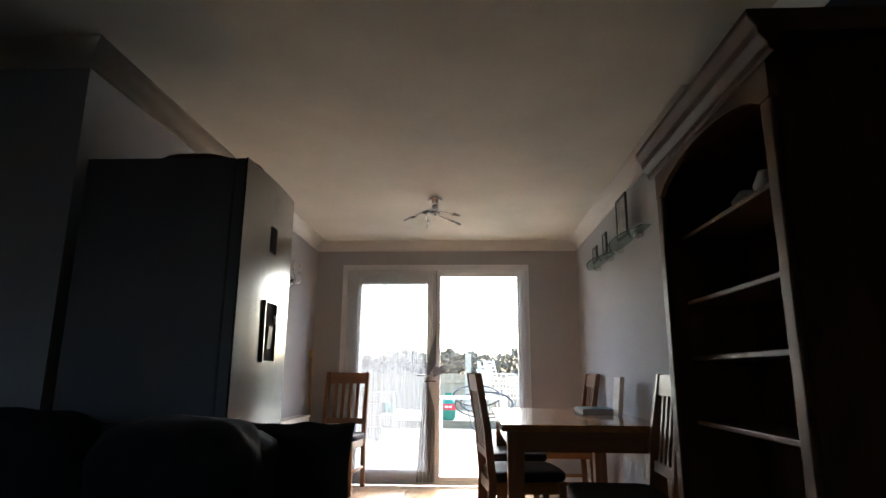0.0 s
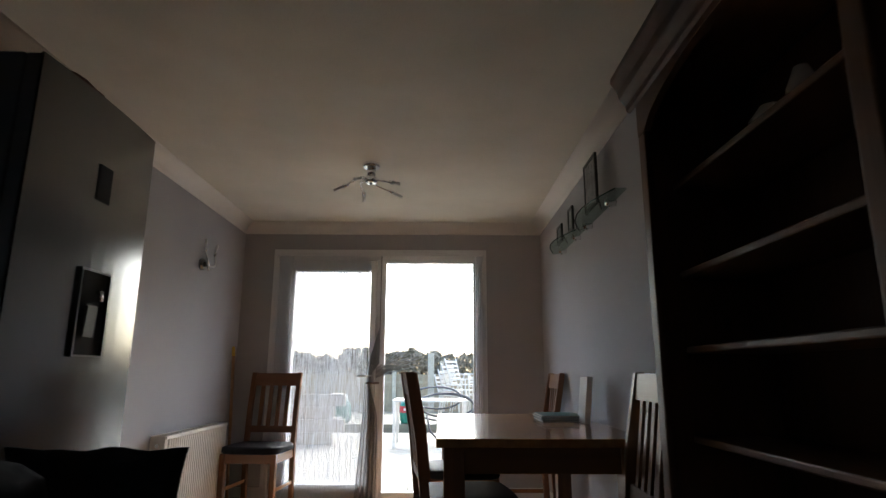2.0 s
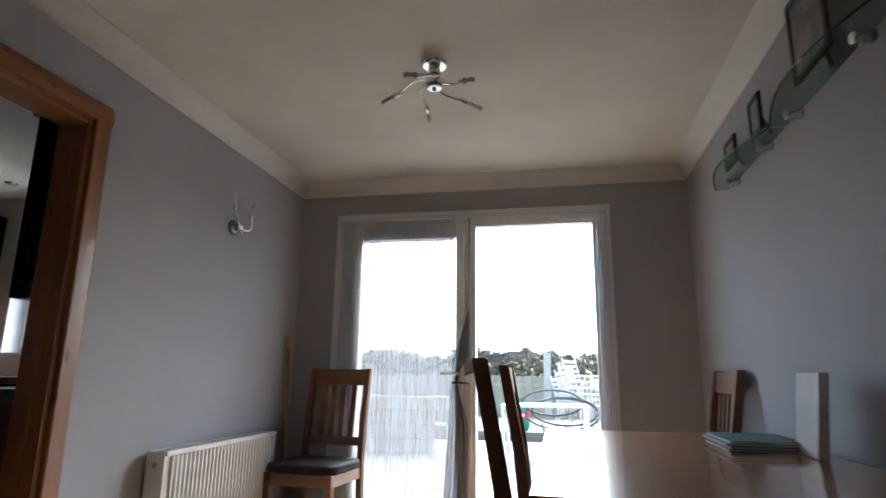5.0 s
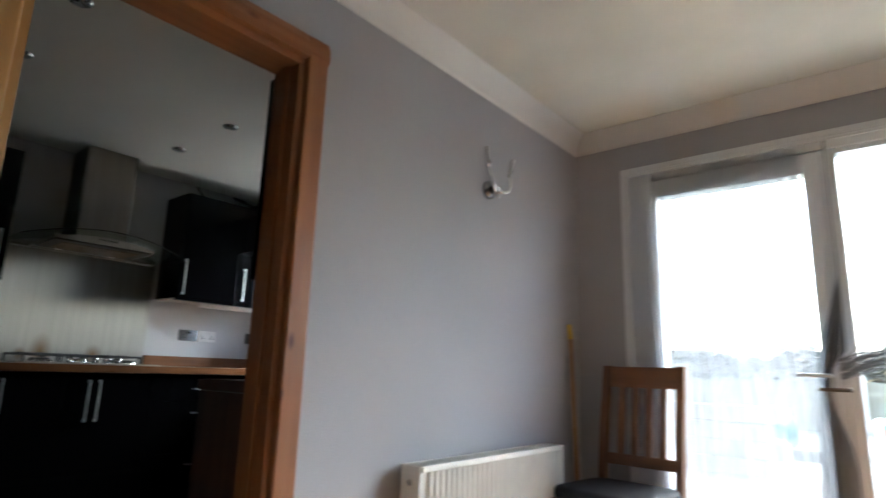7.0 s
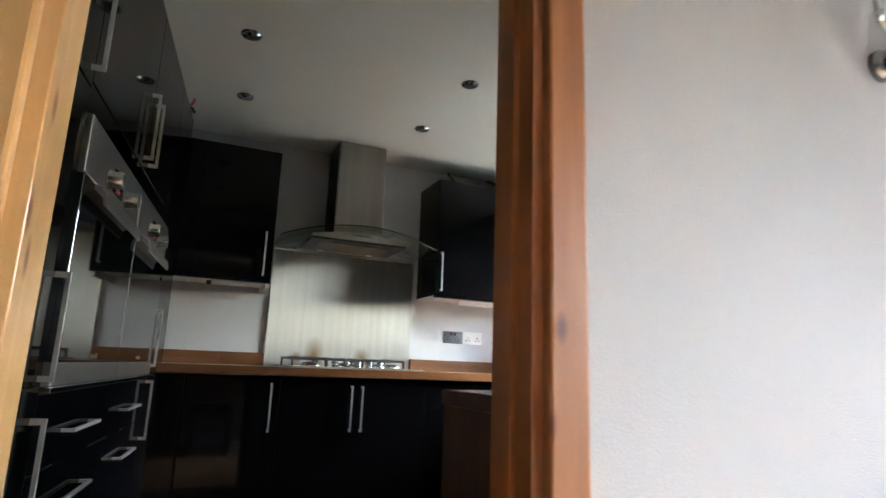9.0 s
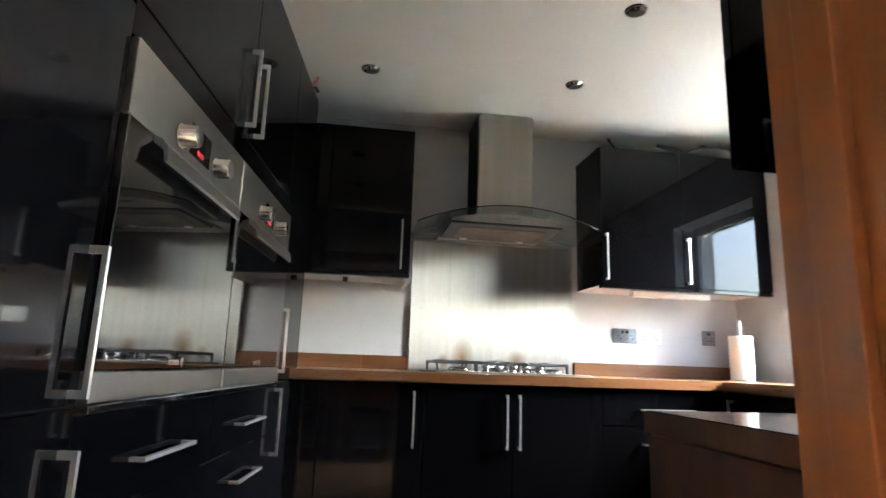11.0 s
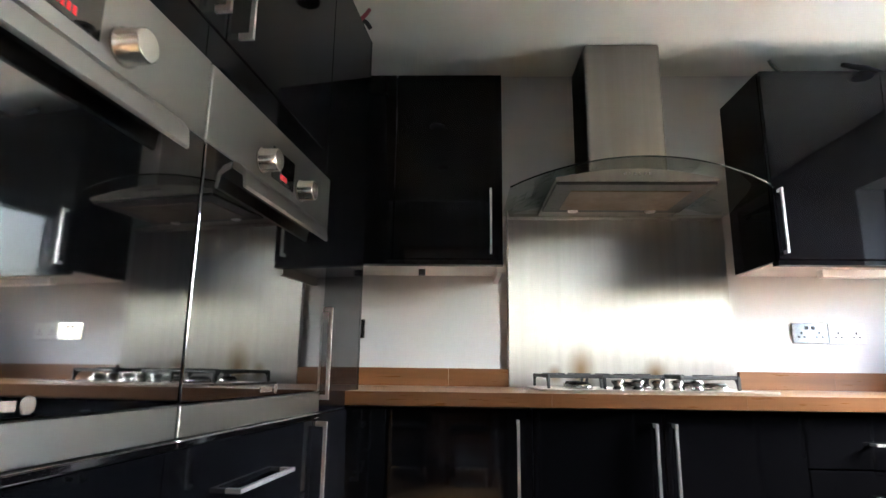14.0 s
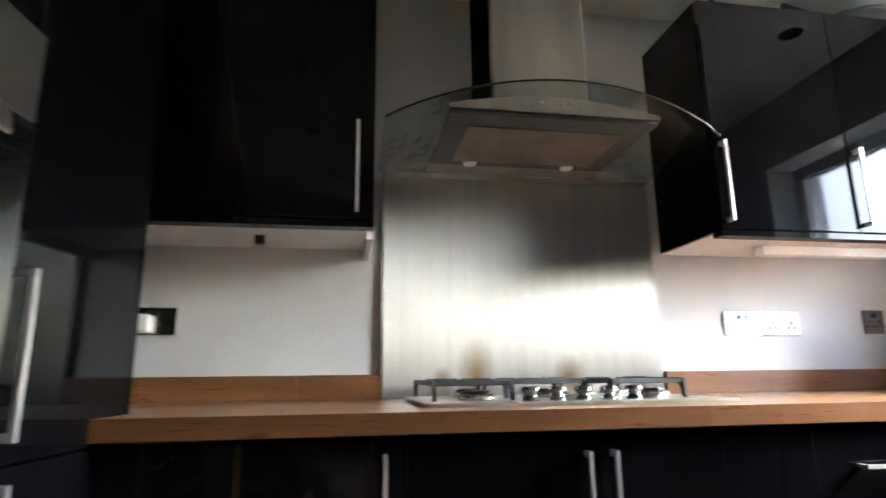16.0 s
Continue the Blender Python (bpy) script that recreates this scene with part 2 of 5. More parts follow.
GASGREEN = mat("green_gas_bottle_paint", (0.02, 0.20, 0.13), 0.4)
RED = mat("red_label", (0.55, 0.02, 0.03), 0.4)
ALU = mat("white_painted_aluminium", (0.74, 0.69, 0.61), 0.35)
HOSE = mat("grey_hose", (0.08, 0.08, 0.085), 0.5)
PALEPOST = mat("pale_concrete_post", (0.60, 0.53, 0.41), 0.85, 0, (0.50, 0.44, 0.33), 9, 0.4, 60)
TILE = mat("dark_floor_tile", (0.09, 0.088, 0.085), 0.3, 0, (0.07, 0.068, 0.066), 6, random_tint=0.1)


# ---- building helpers ----
def box(bm, x0, x1, y0, y1, z0, z1, bev=0.0, seg=2):
    vs = [bm.verts.new((x, y, z)) for x in (x0, x1) for y in (y0, y1) for z in (z0, z1)]
    f = [bm.faces.new([vs[i] for i in q]) for q in ((0, 1, 3, 2), (4, 6, 7, 5), (0, 4, 5, 1), (2, 3, 7, 6), (0, 2, 6, 4), (1, 5, 7, 3))]
    if bev:
        es = list({e for g in f for e in g.edges})
        bmesh.ops.bevel(bm, geom=es, offset=bev, segments=seg, profile=0.5, affect="EDGES")
    return bm


def B(*a, **k):
    return box(bmesh.new(), *a, **k)


def tube(bm, pts, rad, n=10, caps=True):
    """A round bar along points; rad may be one number or one for each point."""
    pts = [Vector(p) for p in pts]
    rads = rad if isinstance(rad, (list, tuple)) else [rad] * len(pts)
    rings, side = [], None
    for i, p in enumerate(pts):
        d = (pts[min(i + 1, len(pts) - 1)] - pts[max(i - 1, 0)]).normalized()
        if side is None:
            side = d.orthogonal().normalized()
        side = (side - d * side.dot(d)).normalized()
        up = d.cross(side)
        rings.append([bm.verts.new(p + rads[i] * (math.cos(a) * side + math.sin(a) * up)) for a in [2 * math.pi * k / n for k in range(n)]])
    for a, b in zip(rings, rings[1:]):
        for k in range(n):
            bm.faces.new((a[k], a[(k + 1) % n], b[(k + 1) % n], b[k])).smooth = True
    if caps:
        bm.faces.new(rings[0][::-1])
        bm.faces.new(rings[-1])
    return bm


def T(*a, **k):
    return tube(bmesh.new(), *a, **k)


def prism(outline, axis, lo, hi, bev=0.0):
    """A flat outline of (u, v) pushed along an axis: x gives (lo..hi, u, v), y (u, lo..hi, v), z (u, v, lo..hi)."""
    bm = bmesh.new()
    put = {"x": lambda u, v, w: (w, u, v), "y": lambda u, v, w: (u, w, v), "z": lambda u, v, w: (u, v, w)}[axis]
    a = [bm.verts.new(put(u, v, lo)) for u, v in outline]
    b = [bm.verts.new(put(u, v, hi)) for u, v in outline]
    bm.faces.new(a)
    bm.faces.new(b[::-1])
    for i in range(len(a)):
        j = (i + 1) % len(a)
        bm.faces.new((a[i], b[i], b[j], a[j]))
    bmesh.ops.recalc_face_normals(bm, faces=bm.faces)
    if bev:
        bmesh.ops.bevel(bm, geom=list(bm.edges), offset=bev, segments=2, affect="EDGES")
    return bm


BASE = {}


def mesh_of(name, bm, material):
    bmesh.ops.recalc_face_normals(bm, faces=bm.faces)
    me = bpy.data.meshes.new(name)
    bm.to_mesh(me)
    bm.free()
    me.materials.append(material)
    return me


def thing(name, base, label, category, group="", kind=""):
    ob = new(name)
    ob.empty_display_size = 0.1
    ob.location = base
    BASE[ob.name] = Vector(base)
    return tagged(ob, label, category, group, kind)


def part(name, bm, material, parent, label=""):
    """One mesh under a thing; its points are given in the thing's world place."""
    base = BASE[parent.name]
    bmesh.ops.translate(bm, verts=bm.verts, vec=-base)
    ob = new(name, mesh_of(name, bm, material))
    ob.parent = parent
    BASE[ob.name] = base
    return tagged(ob, label)


def solid(name, bm, material, label, category, kind="structure", group=""):
    """A single-mesh thing or piece of the setting."""
    return tagged(new(name, mesh_of(name, bm, material)), label, category, group, kind)


def piece(name, me, parent, x, y, z, turn=0.0):
    ob = new(name, me)
    ob.parent = parent
    ob.matrix_basis = pose(x, y, z, 0, 0, turn)
    return ob


# ---- structure ----
CZ = 2.29
XL, XR, YE = -1.40, 1.18, 5.69
KX, KD, KY, KY0 = -4.125, -1.515, 5.58, 2.42
D0, D1, DZ = 3.028, 3.78, 1.93
WX0, WX1, WZ0, WZ1 = -3.66, -2.84, 1.08, 1.96

floor_ob = tagged(new("floor"), "pale laminate plank floor of the dining area", "floor", kind="structure")
part_sub = B(-3.3, 1.45, -2.6, 5.9, -0.12, -0.012)
BASE["floor"] = Vector((0, 0, 0))
part("subfloor", part_sub, LAM, floor_ob)
tagged(solid("floor_kitchen", B(KX - 0.15, KD + 0.05, KY0 - 0.1, 5.9, -0.12, 0.0), TILE, "dark tiled kitchen floor", "floor"))
# dividing wall with the doorway
wall = bmesh.new()
box(wall, KD, XL, 2.108, D0, 0, CZ)
box(wall, KD, XL, D1, YE + 0.28, 0, CZ)
box(wall, KD, XL, D0, D1, DZ, CZ)
solid("wall_west", wall, GREY, "lilac-grey painted wall with a doorway to the kitchen", "wall")
solid("wall_kitchen_east", box(box(box(bmesh.new(), KD - 0.006, KD - 0.002, 2.42, D0 - 0.001, 0, CZ), KD - 0.006, KD - 0.002, D1 + 0.001, KY, 0, CZ), KD - 0.006, KD - 0.002, D0, D1, DZ + 0.001, CZ), KWALL, "white kitchen side of the dividing wall", "wall")
fw = bmesh.new()
FX0, FX1, FZ = -1.105, 0.675, 2.03
box(fw, XL, FX0, YE, YE + 0.28, 0, CZ)
box(fw, FX1, 1.45, YE, YE + 0.28, 0, CZ)
box(fw, FX0, FX1, YE, YE + 0.28, FZ, CZ)
solid("wall_north", fw, GREY, "lilac-grey painted end wall round the patio doors", "wall")
solid("wall_east", B(XR, XR + 0.27, 2.50, YE, 0, CZ), GREY, "lilac-grey painted dining wall", "wall")
solid("wall_lounge_east", B(1.30, 1.45, -2.6, 2.50, 0, CZ), DARKWALL, "dark charcoal lounge wall", "wall")
solid("wall_lounge_north", B(-3.3, KD, 2.108, 2.25, 0, CZ), GREY, "lilac-grey lounge wall beside the fridge", "wall")
solid("wall_lounge_west", B(-3.3, -3.15, -2.6, 2.108, 0, CZ), GREY, "lilac-grey lounge wall", "wall")
# rear wall, with a gap for the added light opening
sw = bmesh.new()
box(sw, -3.15, -2.6, -2.6, -2.45, 0, CZ)
box(sw, -1.9, 1.30, -2.6, -2.45, 0, CZ)
box(sw, -2.6, -1.9, -2.6, -2.45, 0, 1.1)
box(sw, -2.6, -1.9, -2.6, -2.45, 1.9, CZ)
solid("wall_south", sw, GREY, "lilac-grey rear lounge wall", "wall")
# kitchen shell
solid("wall_kitchen_west", B(KX - 0.15, KX, KY0, KY + 0.3, 0, CZ), KWALL, "white painted kitchen wall behind the hob", "wall")
solid("wall_kitchen_south", B(KX, KD - 0.006, KY0 - 0.15, KY0, 0, CZ), KWALL, "white painted kitchen wall behind the ovens", "wall")
kw = bmesh.new()
box(kw, KX, WX0, KY, KY + 0.3, 0, CZ)
box(kw, WX1, KD - 0.006, KY, KY + 0.3, 0, CZ)
box(kw, WX0, WX1, KY, KY + 0.3, 0, WZ0)
box(kw, WX0, WX1, KY, KY + 0.3, WZ1, CZ)
solid("wall_kitchen_north", kw, KWALL, "white painted kitchen wall with the window", "wall")
# ceilings
solid("ceiling", B(-3.3, 1.45, -2.6, YE + 0.28, CZ, CZ + 0.12), CEIL, "cream painted textured ceiling", "ceiling")
solid("ceiling_kitchen", B(KX - 0.15, KD - 0.008, KY0 - 0.15, KY + 0.3, CZ - 0.006, CZ - 0.001), KCEIL, "white kitchen ceiling with recessed spotlights", "ceiling")
solid("roof_slab", B(KX - 0.2, -3.3, KY0 - 0.15, KY + 0.3, CZ, CZ + 0.12), KCEIL, "slab above the kitchen", "ceiling")


def coving(name, a, b, nx, ny, ea=0.0, eb=0.0):
    """A quarter-hollow plaster cove from a to b; (nx, ny) points into the room; ea, eb mitre the ends."""
    prof = [(0, -0.09)] + [(0.09 - 0.09 * math.cos(t) + 0.004, -0.09 + 0.09 * math.sin(t) - 0.002) for t in [math.pi / 2 * k / 6 for k in range(7)]] + [(0.094, 0.0), (0, 0)]
    bm = bmesh.new()
    dx, dy = b[0] - a[0], b[1] - a[1]
    ln = math.hypot(dx, dy)
    dx, dy = dx / ln, dy / ln
    ends = []
    for (px, py), e in ((a, ea), (b, -eb)):
        ends.append([bm.verts.new((px + nx * u + dx * e * u, py + ny * u + dy * e * u, CZ - 0.001 + v)) for u, v in prof])
    for i in range(len(prof)):
        j = (i + 1) % len(prof)
        bm.faces.new((ends[0][i], ends[0][j], ends[1][j], ends[1][i])).smooth = 1 <= i <= 6
    bm.faces.new(ends[0])
    bm.faces.new(ends[1][::-1])
    return solid(name, bm, COVE, "white plaster coving along the ceiling edge", "coving")


coving("trim_coving_west", (XL, 2.108), (XL, YE), 1, 0, -1, 1)
coving("trim_coving_north", (XL, YE), (XR, YE), 0, -1, 1, 1)
coving("trim_coving_east", (XR, 2.5), (XR, YE), -1, 0, 0, 1)
coving("trim_coving_lounge", (-3.15, 2.108), (XL, 2.108), 0, -1, 1, -1)
coving("trim_coving_lounge_east", (1.30, -2.45), (1.30, 2.5), -1, 0, 1, 0)

# skirting
for nm, a in (("baseboard_west", (XL, XL + 0.016, 3.86, YE, 0, 0.11)), ("baseboard_north_left", (XL + 0.016, FX0, YE - 0.016, YE, 0, 0.11)), ("baseboard_north_right", (FX1, XR - 0.016, YE - 0.016, YE, 0, 0.11)), ("baseboard_east", (XR - 0.016, XR, 2.5, YE, 0, 0.11))):
    solid(nm, B(*a, bev=0.004), UPVC, "white painted skirting board", "skirting board")

# pine door lining and architrave
door_frame = thing("door_frame", (KD, D0, 0), "varnished orange knotty pine door lining and architrave without a door", "door frame", kind="structure")
part("lining_jamb", B(KD - 0.012, XL + 0.004, D1 - 0.028, D1, 0, DZ - 0.028, bev=0.002), PINE, door_frame)
part("lining_jamb", B(KD - 0.012, XL + 0.004, D0, D0 + 0.028, 0, DZ - 0.028, bev=0.002), PINE_LIT, door_frame, "knotty pine jamb with daylight put into its paler yellow")
part("lining_head", B(KD - 0.012, XL + 0.004, D0, D1, DZ - 0.028, DZ, bev=0.002), PINE_Y, door_frame)
part("stop_bead", B(KD + 0.035, KD + 0.075, D1 - 0.041, D1 - 0.028, 0, DZ - 0.03, bev=0.002), PINE, door_frame)


def architrave(y0, y1, flip):
    pr = [(0, 0.0), (0, 0.014), (0.002, 0.018), (0.006, 0.020), (0.066, 0.020), (0.072, 0.017), (0.075, 0.012), (0.075, 0)]
    w = abs(y1 - y0)
    return prism([((y0 + u * w / 0.075) if not flip else (y1 - u * w / 0.075), XL + 0.004 + v) for u, v in pr], "z", 0, DZ + 0.07)


def swap(bm):
    for v in bm.verts:
        v.co.x, v.co.y = v.co.y, v.co.x
    return bm


part("architrave", swap(architrave(D1 - 0.006, D1 + 0.075, False)), PINE, door_frame)
part("architrave", swap(architrave(D0 - 0.075, D0 + 0.006, True)), PINE_LIT, door_frame)
part("architrave_head", prism([(XL + 0.004, DZ - 0.006), (XL + 0.022, DZ), (XL + 0.026, DZ + 0.02), (XL + 0.024, DZ + 0.05), (XL + 0.016, DZ + 0.075), (XL + 0.004, DZ + 0.075)], "y", D0 - 0.075, D1 + 0.0755), PINE_Y, door_frame)

# patio doors
pd = thing("door_1", (FX0, YE, 0), "white upvc patio doors, opening leaf beside a fixed pane", "patio doors", kind="structure")
fy0, fy1 = YE - 0.02, YE + 0.07
part("frame_head", B(FX0, FX1, fy0, fy1, FZ - 0.065, FZ, bev=0.006), UPVC, pd)
part("frame_jamb", B(FX0, FX0 + 0.06, fy0, fy1, 0.0, FZ - 0.065, bev=0.006), UPVC, pd)
part("frame_jamb", B(FX1 - 0.06, FX1, fy0, fy1, 0.0, FZ - 0.065, bev=0.006), UPVC, pd)
part("threshold", B(FX0 + 0.06, FX1 - 0.06, fy0, fy1, 0.0, 0.035, bev=0.004), UPVC, pd)
part("mullion", B(-0.235, -0.185, fy0 + 0.004, fy1, 0.035, FZ - 0.065, bev=0.005), UPVC, pd)
leaf = part("door_leaf", box(box(box(box(bmesh.new(), FX0 + 0.062, -0.935, fy0 - 0.012, fy1 - 0.02, 0.04, FZ - 0.07, bev=0.007), -0.29, -0.237, fy0 - 0.012, fy1 - 0.02, 0.04, FZ - 0.07, bev=0.007), -0.935, -0.29, fy0 - 0.012, fy1 - 0.02, 1.865, FZ - 0.07, bev=0.007), -0.935, -0.29, fy0 - 0.012, fy1 - 0.02, 0.04, 0.14, bev=0.007), UPVC, pd)
hnd = part("door_handle", T([(-0.262, fy0 - 0.012, 0.985), (-0.262, fy0 - 0.05, 0.985), (-0.30, fy0 - 0.055, 0.985), (-0.375, fy0 - 0.05, 0.985)], 0.009), UPVC, leaf)
part("handle_plate", B(-0.277, -0.247, fy0 - 0.022, fy0 - 0.012, 0.88, 1.08, bev=0.003), UPVC, leaf)
bead = box(box(box(box(bmesh.new(), -0.185, -0.16, fy0 + 0.01, fy1 - 0.01, 0.04, FZ - 0.066), FX1 - 0.085, FX1 - 0.061, fy0 + 0.01, fy1 - 0.01, 0.04, FZ - 0.066), -0.16, FX1 - 0.085, fy0 + 0.01, fy1 - 0.01, FZ - 0.085, FZ - 0.066), -0.16, FX1 - 0.085, fy0 + 0.01, fy1 - 0.01, 0.036, 0.075)
part("glazing_bead", bead, UPVC, pd)
for x0, x1, z0, z1 in ((-0.94, -0.285, 0.135, 1.87), (-0.165, FX1 - 0.08, 0.07, FZ - 0.08)):
    g = part("pane", B(x0, x1, YE + 0.02, YE + 0.026, z0, z1), CLEAR, pd)
    g.visible_shadow = False
# trim round the opening
part("trim", box(box(box(bmesh.new(), FX0 - 0.03, FX0 - 0.001, YE - 0.012, YE, 0, FZ + 0.03, bev=0.003), FX1 + 0.001, FX1 + 0.03, YE - 0.012, YE, 0, FZ + 0.03, bev=0.003), FX0 - 0.001, FX1 + 0.001, YE - 0.012, YE, FZ + 0.001, FZ + 0.03, bev=0.003), UPVC, pd)

# unseen rear window, added to let some light into the lounge
fill_win = thing("window_2", (-2.25, -2.55, 1.1), "unseen white upvc window added in the rear wall to light the lounge", "window", kind="structure")
for a in ((-2.6, -1.9, 1.84, 1.9), (-2.6, -1.9, 1.1, 1.16), (-2.6, -2.54, 1.16, 1.84), (-1.96, -1.9, 1.16, 1.84)):
    part("window_frame", B(a[0], a[1], -2.57, -2.50, a[2], a[3], bev=0.006), UPVC, fill_win)
for x0, x1 in ((-2.54, -1.96),):
    g = part("pane", B(x0, x1, -2.54, -2.534, 1.16, 1.84), CLEAR, fill_win)
    g.visible_shadow = False

# kitchen window
kwin = thing("window_1", (WX0, KY, WZ0), "white upvc kitchen window above the sink run", "window", kind="structure")
ky0, ky1 = KY + 0.14, KY + 0.2
for a in ((WX0, WX1, WZ1 - 0.06, WZ1), (WX0, WX1, WZ0, WZ0 + 0.06), (WX0, WX0 + 0.06, WZ0 + 0.06, WZ1 - 0.06), (WX1 - 0.06, WX1, WZ0 + 0.06, WZ1 - 0.06)):
    part("window_frame", B(a[0], a[1], ky0, ky1, a[2], a[3], bev=0.006), UPVC, kwin)
for x0, x1 in ((WX0 + 0.06, WX1 - 0.06),):
    g = part("pane", B(x0, x1, ky0 + 0.025, ky0 + 0.031, WZ0 + 0.06, WZ1 - 0.06), CLEAR, kwin)
    g.visible_shadow = False
part("window_sill", B(WX0, WX1, KY - 0.02, ky0, WZ0, WZ0 + 0.02, bev=0.004), UPVC, kwin)


# ---- dining area ----
def oval(cx, cy, w, d, r, n=6):
    """Rounded rectangle outline, anticlockwise."""
    o = []
    for sx, sy, a0 in ((1, 1, 0), (-1, 1, 90), (-1, -1, 180), (1, -1, 270)):
        for k in range(n + 1):
            a = radians(a0 + 90 * k / n)
            o.append((cx + sx * (w / 2 - r) + r * math.cos(a), cy + sy * (d / 2 - r) + r * math.sin(a)))
    return o


def pillow(bm, x0, x1, y0, y1, z0, z1, soft=1.0, n=10, seed=0.0, power=5):
    """A stuffed block: a superellipsoid with slow lumps."""
    c = Vector(((x0 + x1) / 2, (y0 + y1) / 2, (z0 + z1) / 2))
    h = Vector(((x1 - x0) / 2, (y1 - y0) / 2, (z1 - z0) / 2))
    ball = bmesh.ops.create_cube(bm, size=2.0)["verts"]
    eds = list({e for v in ball for e in v.link_edges})
    bmesh.ops.subdivide_edges(bm, edges=eds, cuts=n, use_grid_fill=True)
    near = [v for v in bm.verts if not v.tag]
    for v in near:
        p = v.co.copy()
        s = (abs(p.x) ** power + abs(p.y) ** power + abs(p.z) ** power) ** (1 / power)
        p = p / s
        lump = 1 + 0.035 * soft * noise.noise(p * 2.3 + Vector((seed, seed * 1.7, 3)))
        v.co = c + Vector((p.x * h.x, p.y * h.y, p.z * h.z)) * lump
        v.tag = True
    for f in bm.faces:
        f.smooth = True
    return bm


def dining_chair(label):
    """Slatted-back oak chair, 0.43 wide, facing -y in its own axes; the back leans to +y."""
    ch = thing("dining_chair", (0, 0, 0), label, "chair", "chairs round the table")
    w, top, lean = 0.425, 1.01, 0.075
    for s in (-1, 1):
        x = s * (w / 2 - 0.022)
        pr = [(0.185, 0.0), (0.225, 0.0), (0.205, 0.43), (0.205 + lean * 0.35, 0.72), (0.205 + lean, top), (0.168 + lean, top), (0.165 + lean * 0.3, 0.70), (0.162, 0.43)]
        part("back_leg", prism(pr, "x", x - 0.018, x + 0.018, 0.003), OAK, ch)
        part("front_leg", prism([(x - 0.02, -0.22), (x + 0.02, -0.22), (x + 0.02, -0.18), (x - 0.02, -0.18)], "z", 0, 0.43, 0.003), OAK, ch)
        part("side_rail", B(x - 0.011, x + 0.011, -0.182, 0.168, 0.365, 0.428), OAK_Y, ch)
        part("side_stretcher", B(x - 0.009, x + 0.009, -0.182, 0.18, 0.17, 0.195), OAK_Y, ch)

    def rail(z0, z1, t):
        yb0, yb1 = 0.185 + lean * (z0 - 0.43) / 0.58, 0.185 + lean * (z1 - 0.43) / 0.58
        return prism([(yb0 - t, z0), (yb0 + t, z0), (yb1 + t, z1), (yb1 - t, z1)], "x", -w / 2 + 0.04, w / 2 - 0.04, 0.002)

    part("top_rail", rail(0.905, 1.005, 0.012), OAK_X, ch)
    part("lower_rail", rail(0.545, 0.595, 0.010), OAK_X, ch)
    for k in range(4):
        x = -0.105 + 0.07 * k
        y0, y1 = 0.185 + lean * 0.16 / 0.58, 0.185 + lean * 0.475 / 0.58
        part("slat", prism([(y0 - 0.006, 0.593), (y0 + 0.006, 0.593), (y1 + 0.006, 0.907), (y1 - 0.006, 0.907)], "x", x - 0.016, x + 0.016), OAK, ch)
    part("front_rail", B(-w / 2 + 0.04, w / 2 - 0.04, -0.21, -0.188, 0.365, 0.428), OAK_X, ch)
    part("back_rail", B(-w / 2 + 0.04, w / 2 - 0.04, 0.175, 0.197, 0.365, 0.428), OAK_X, ch)
    part("seat", pillow(bmesh.new(), -0.222, 0.222, -0.235, 0.182, 0.424, 0.485, 0.4, 8, 1.0, 6), LEATHER, ch, "black padded leather seat")
    return ch


LBL = "honey oak slat-back dining chair, black seat,"
chair = dining_chair(LBL + " by the radiator")
chair.matrix_basis = pose(-1.055, 5.36, 0, 0, 0, -6)
for x, y, r, extra in ((0.405, 3.6, 97, " tucked under the table"), (0.41, 4.35, 92, " tucked under the table"), (0.88, 4.99, -90, " against the wall"), (0.83, 2.93, -92, " beside the bookcase")):
    tagged(copy_thing(chair, pose(x, y, 0, 0, 0, r)), LBL + extra)

tbl = thing("dining_table", (0.71, 3.9, 0), "honey oak rectangular dining table with thick square legs", "table")
TX0, TX1, TY0, TY1 = 0.29, 1.15, 3.16, 4.65
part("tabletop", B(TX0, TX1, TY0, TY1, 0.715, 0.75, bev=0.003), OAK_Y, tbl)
for x0, x1, y0, y1 in ((TX0 + 0.05, TX1 - 0.05, TY0 + 0.045, TY0 + 0.07), (TX0 + 0.05, TX1 - 0.05, TY1 - 0.07, TY1 - 0.045), (TX0 + 0.045, TX0 + 0.07, TY0 + 0.07, TY1 - 0.07), (TX1 - 0.07, TX1 - 0.045, TY0 + 0.07, TY1 - 0.07)):
    part("apron", B(x0, x1, y0, y1, 0.61, 0.715, bev=0.002), OAK_X if x1 - x0 > 0.3 else OAK_Y, tbl)
for x in (TX0 + 0.03, TX1 - 0.115):
    for y in (TY0 + 0.03, TY1 - 0.115):
        part("leg", B(x, x + 0.085, y, y + 0.085, 0, 0.714, bev=0.004), OAK, tbl)

# booklets and the upright file on the table
for k in range(4):
    bk = thing("booklet", (0.97, 4.14, 0.75 + 0.0085 * k), "thin booklet with teal cover and white page edges", "booklet", "stack of booklets")
    o = 0.006 * math.sin(k * 2.3)
    z = 0.7505 + 0.0085 * k
    part("page_block", B(0.86 + o, 1.08 + o, 3.99 - o, 4.29 - o, z + 0.0008, z + 0.0072), PAPER, bk)
    part("cover", box(B(0.857 + o, 1.083 + o, 3.987 - o, 4.293 - o, z, z + 0.0008), 0.857 + o, 1.083 + o, 3.987 - o, 4.293 - o, z + 0.0072, z + 0.008), TEAL, bk)
fl = thing("upright_file", (1.08, 3.93, 0.75), "pale grey card file standing upright on the table", "file")
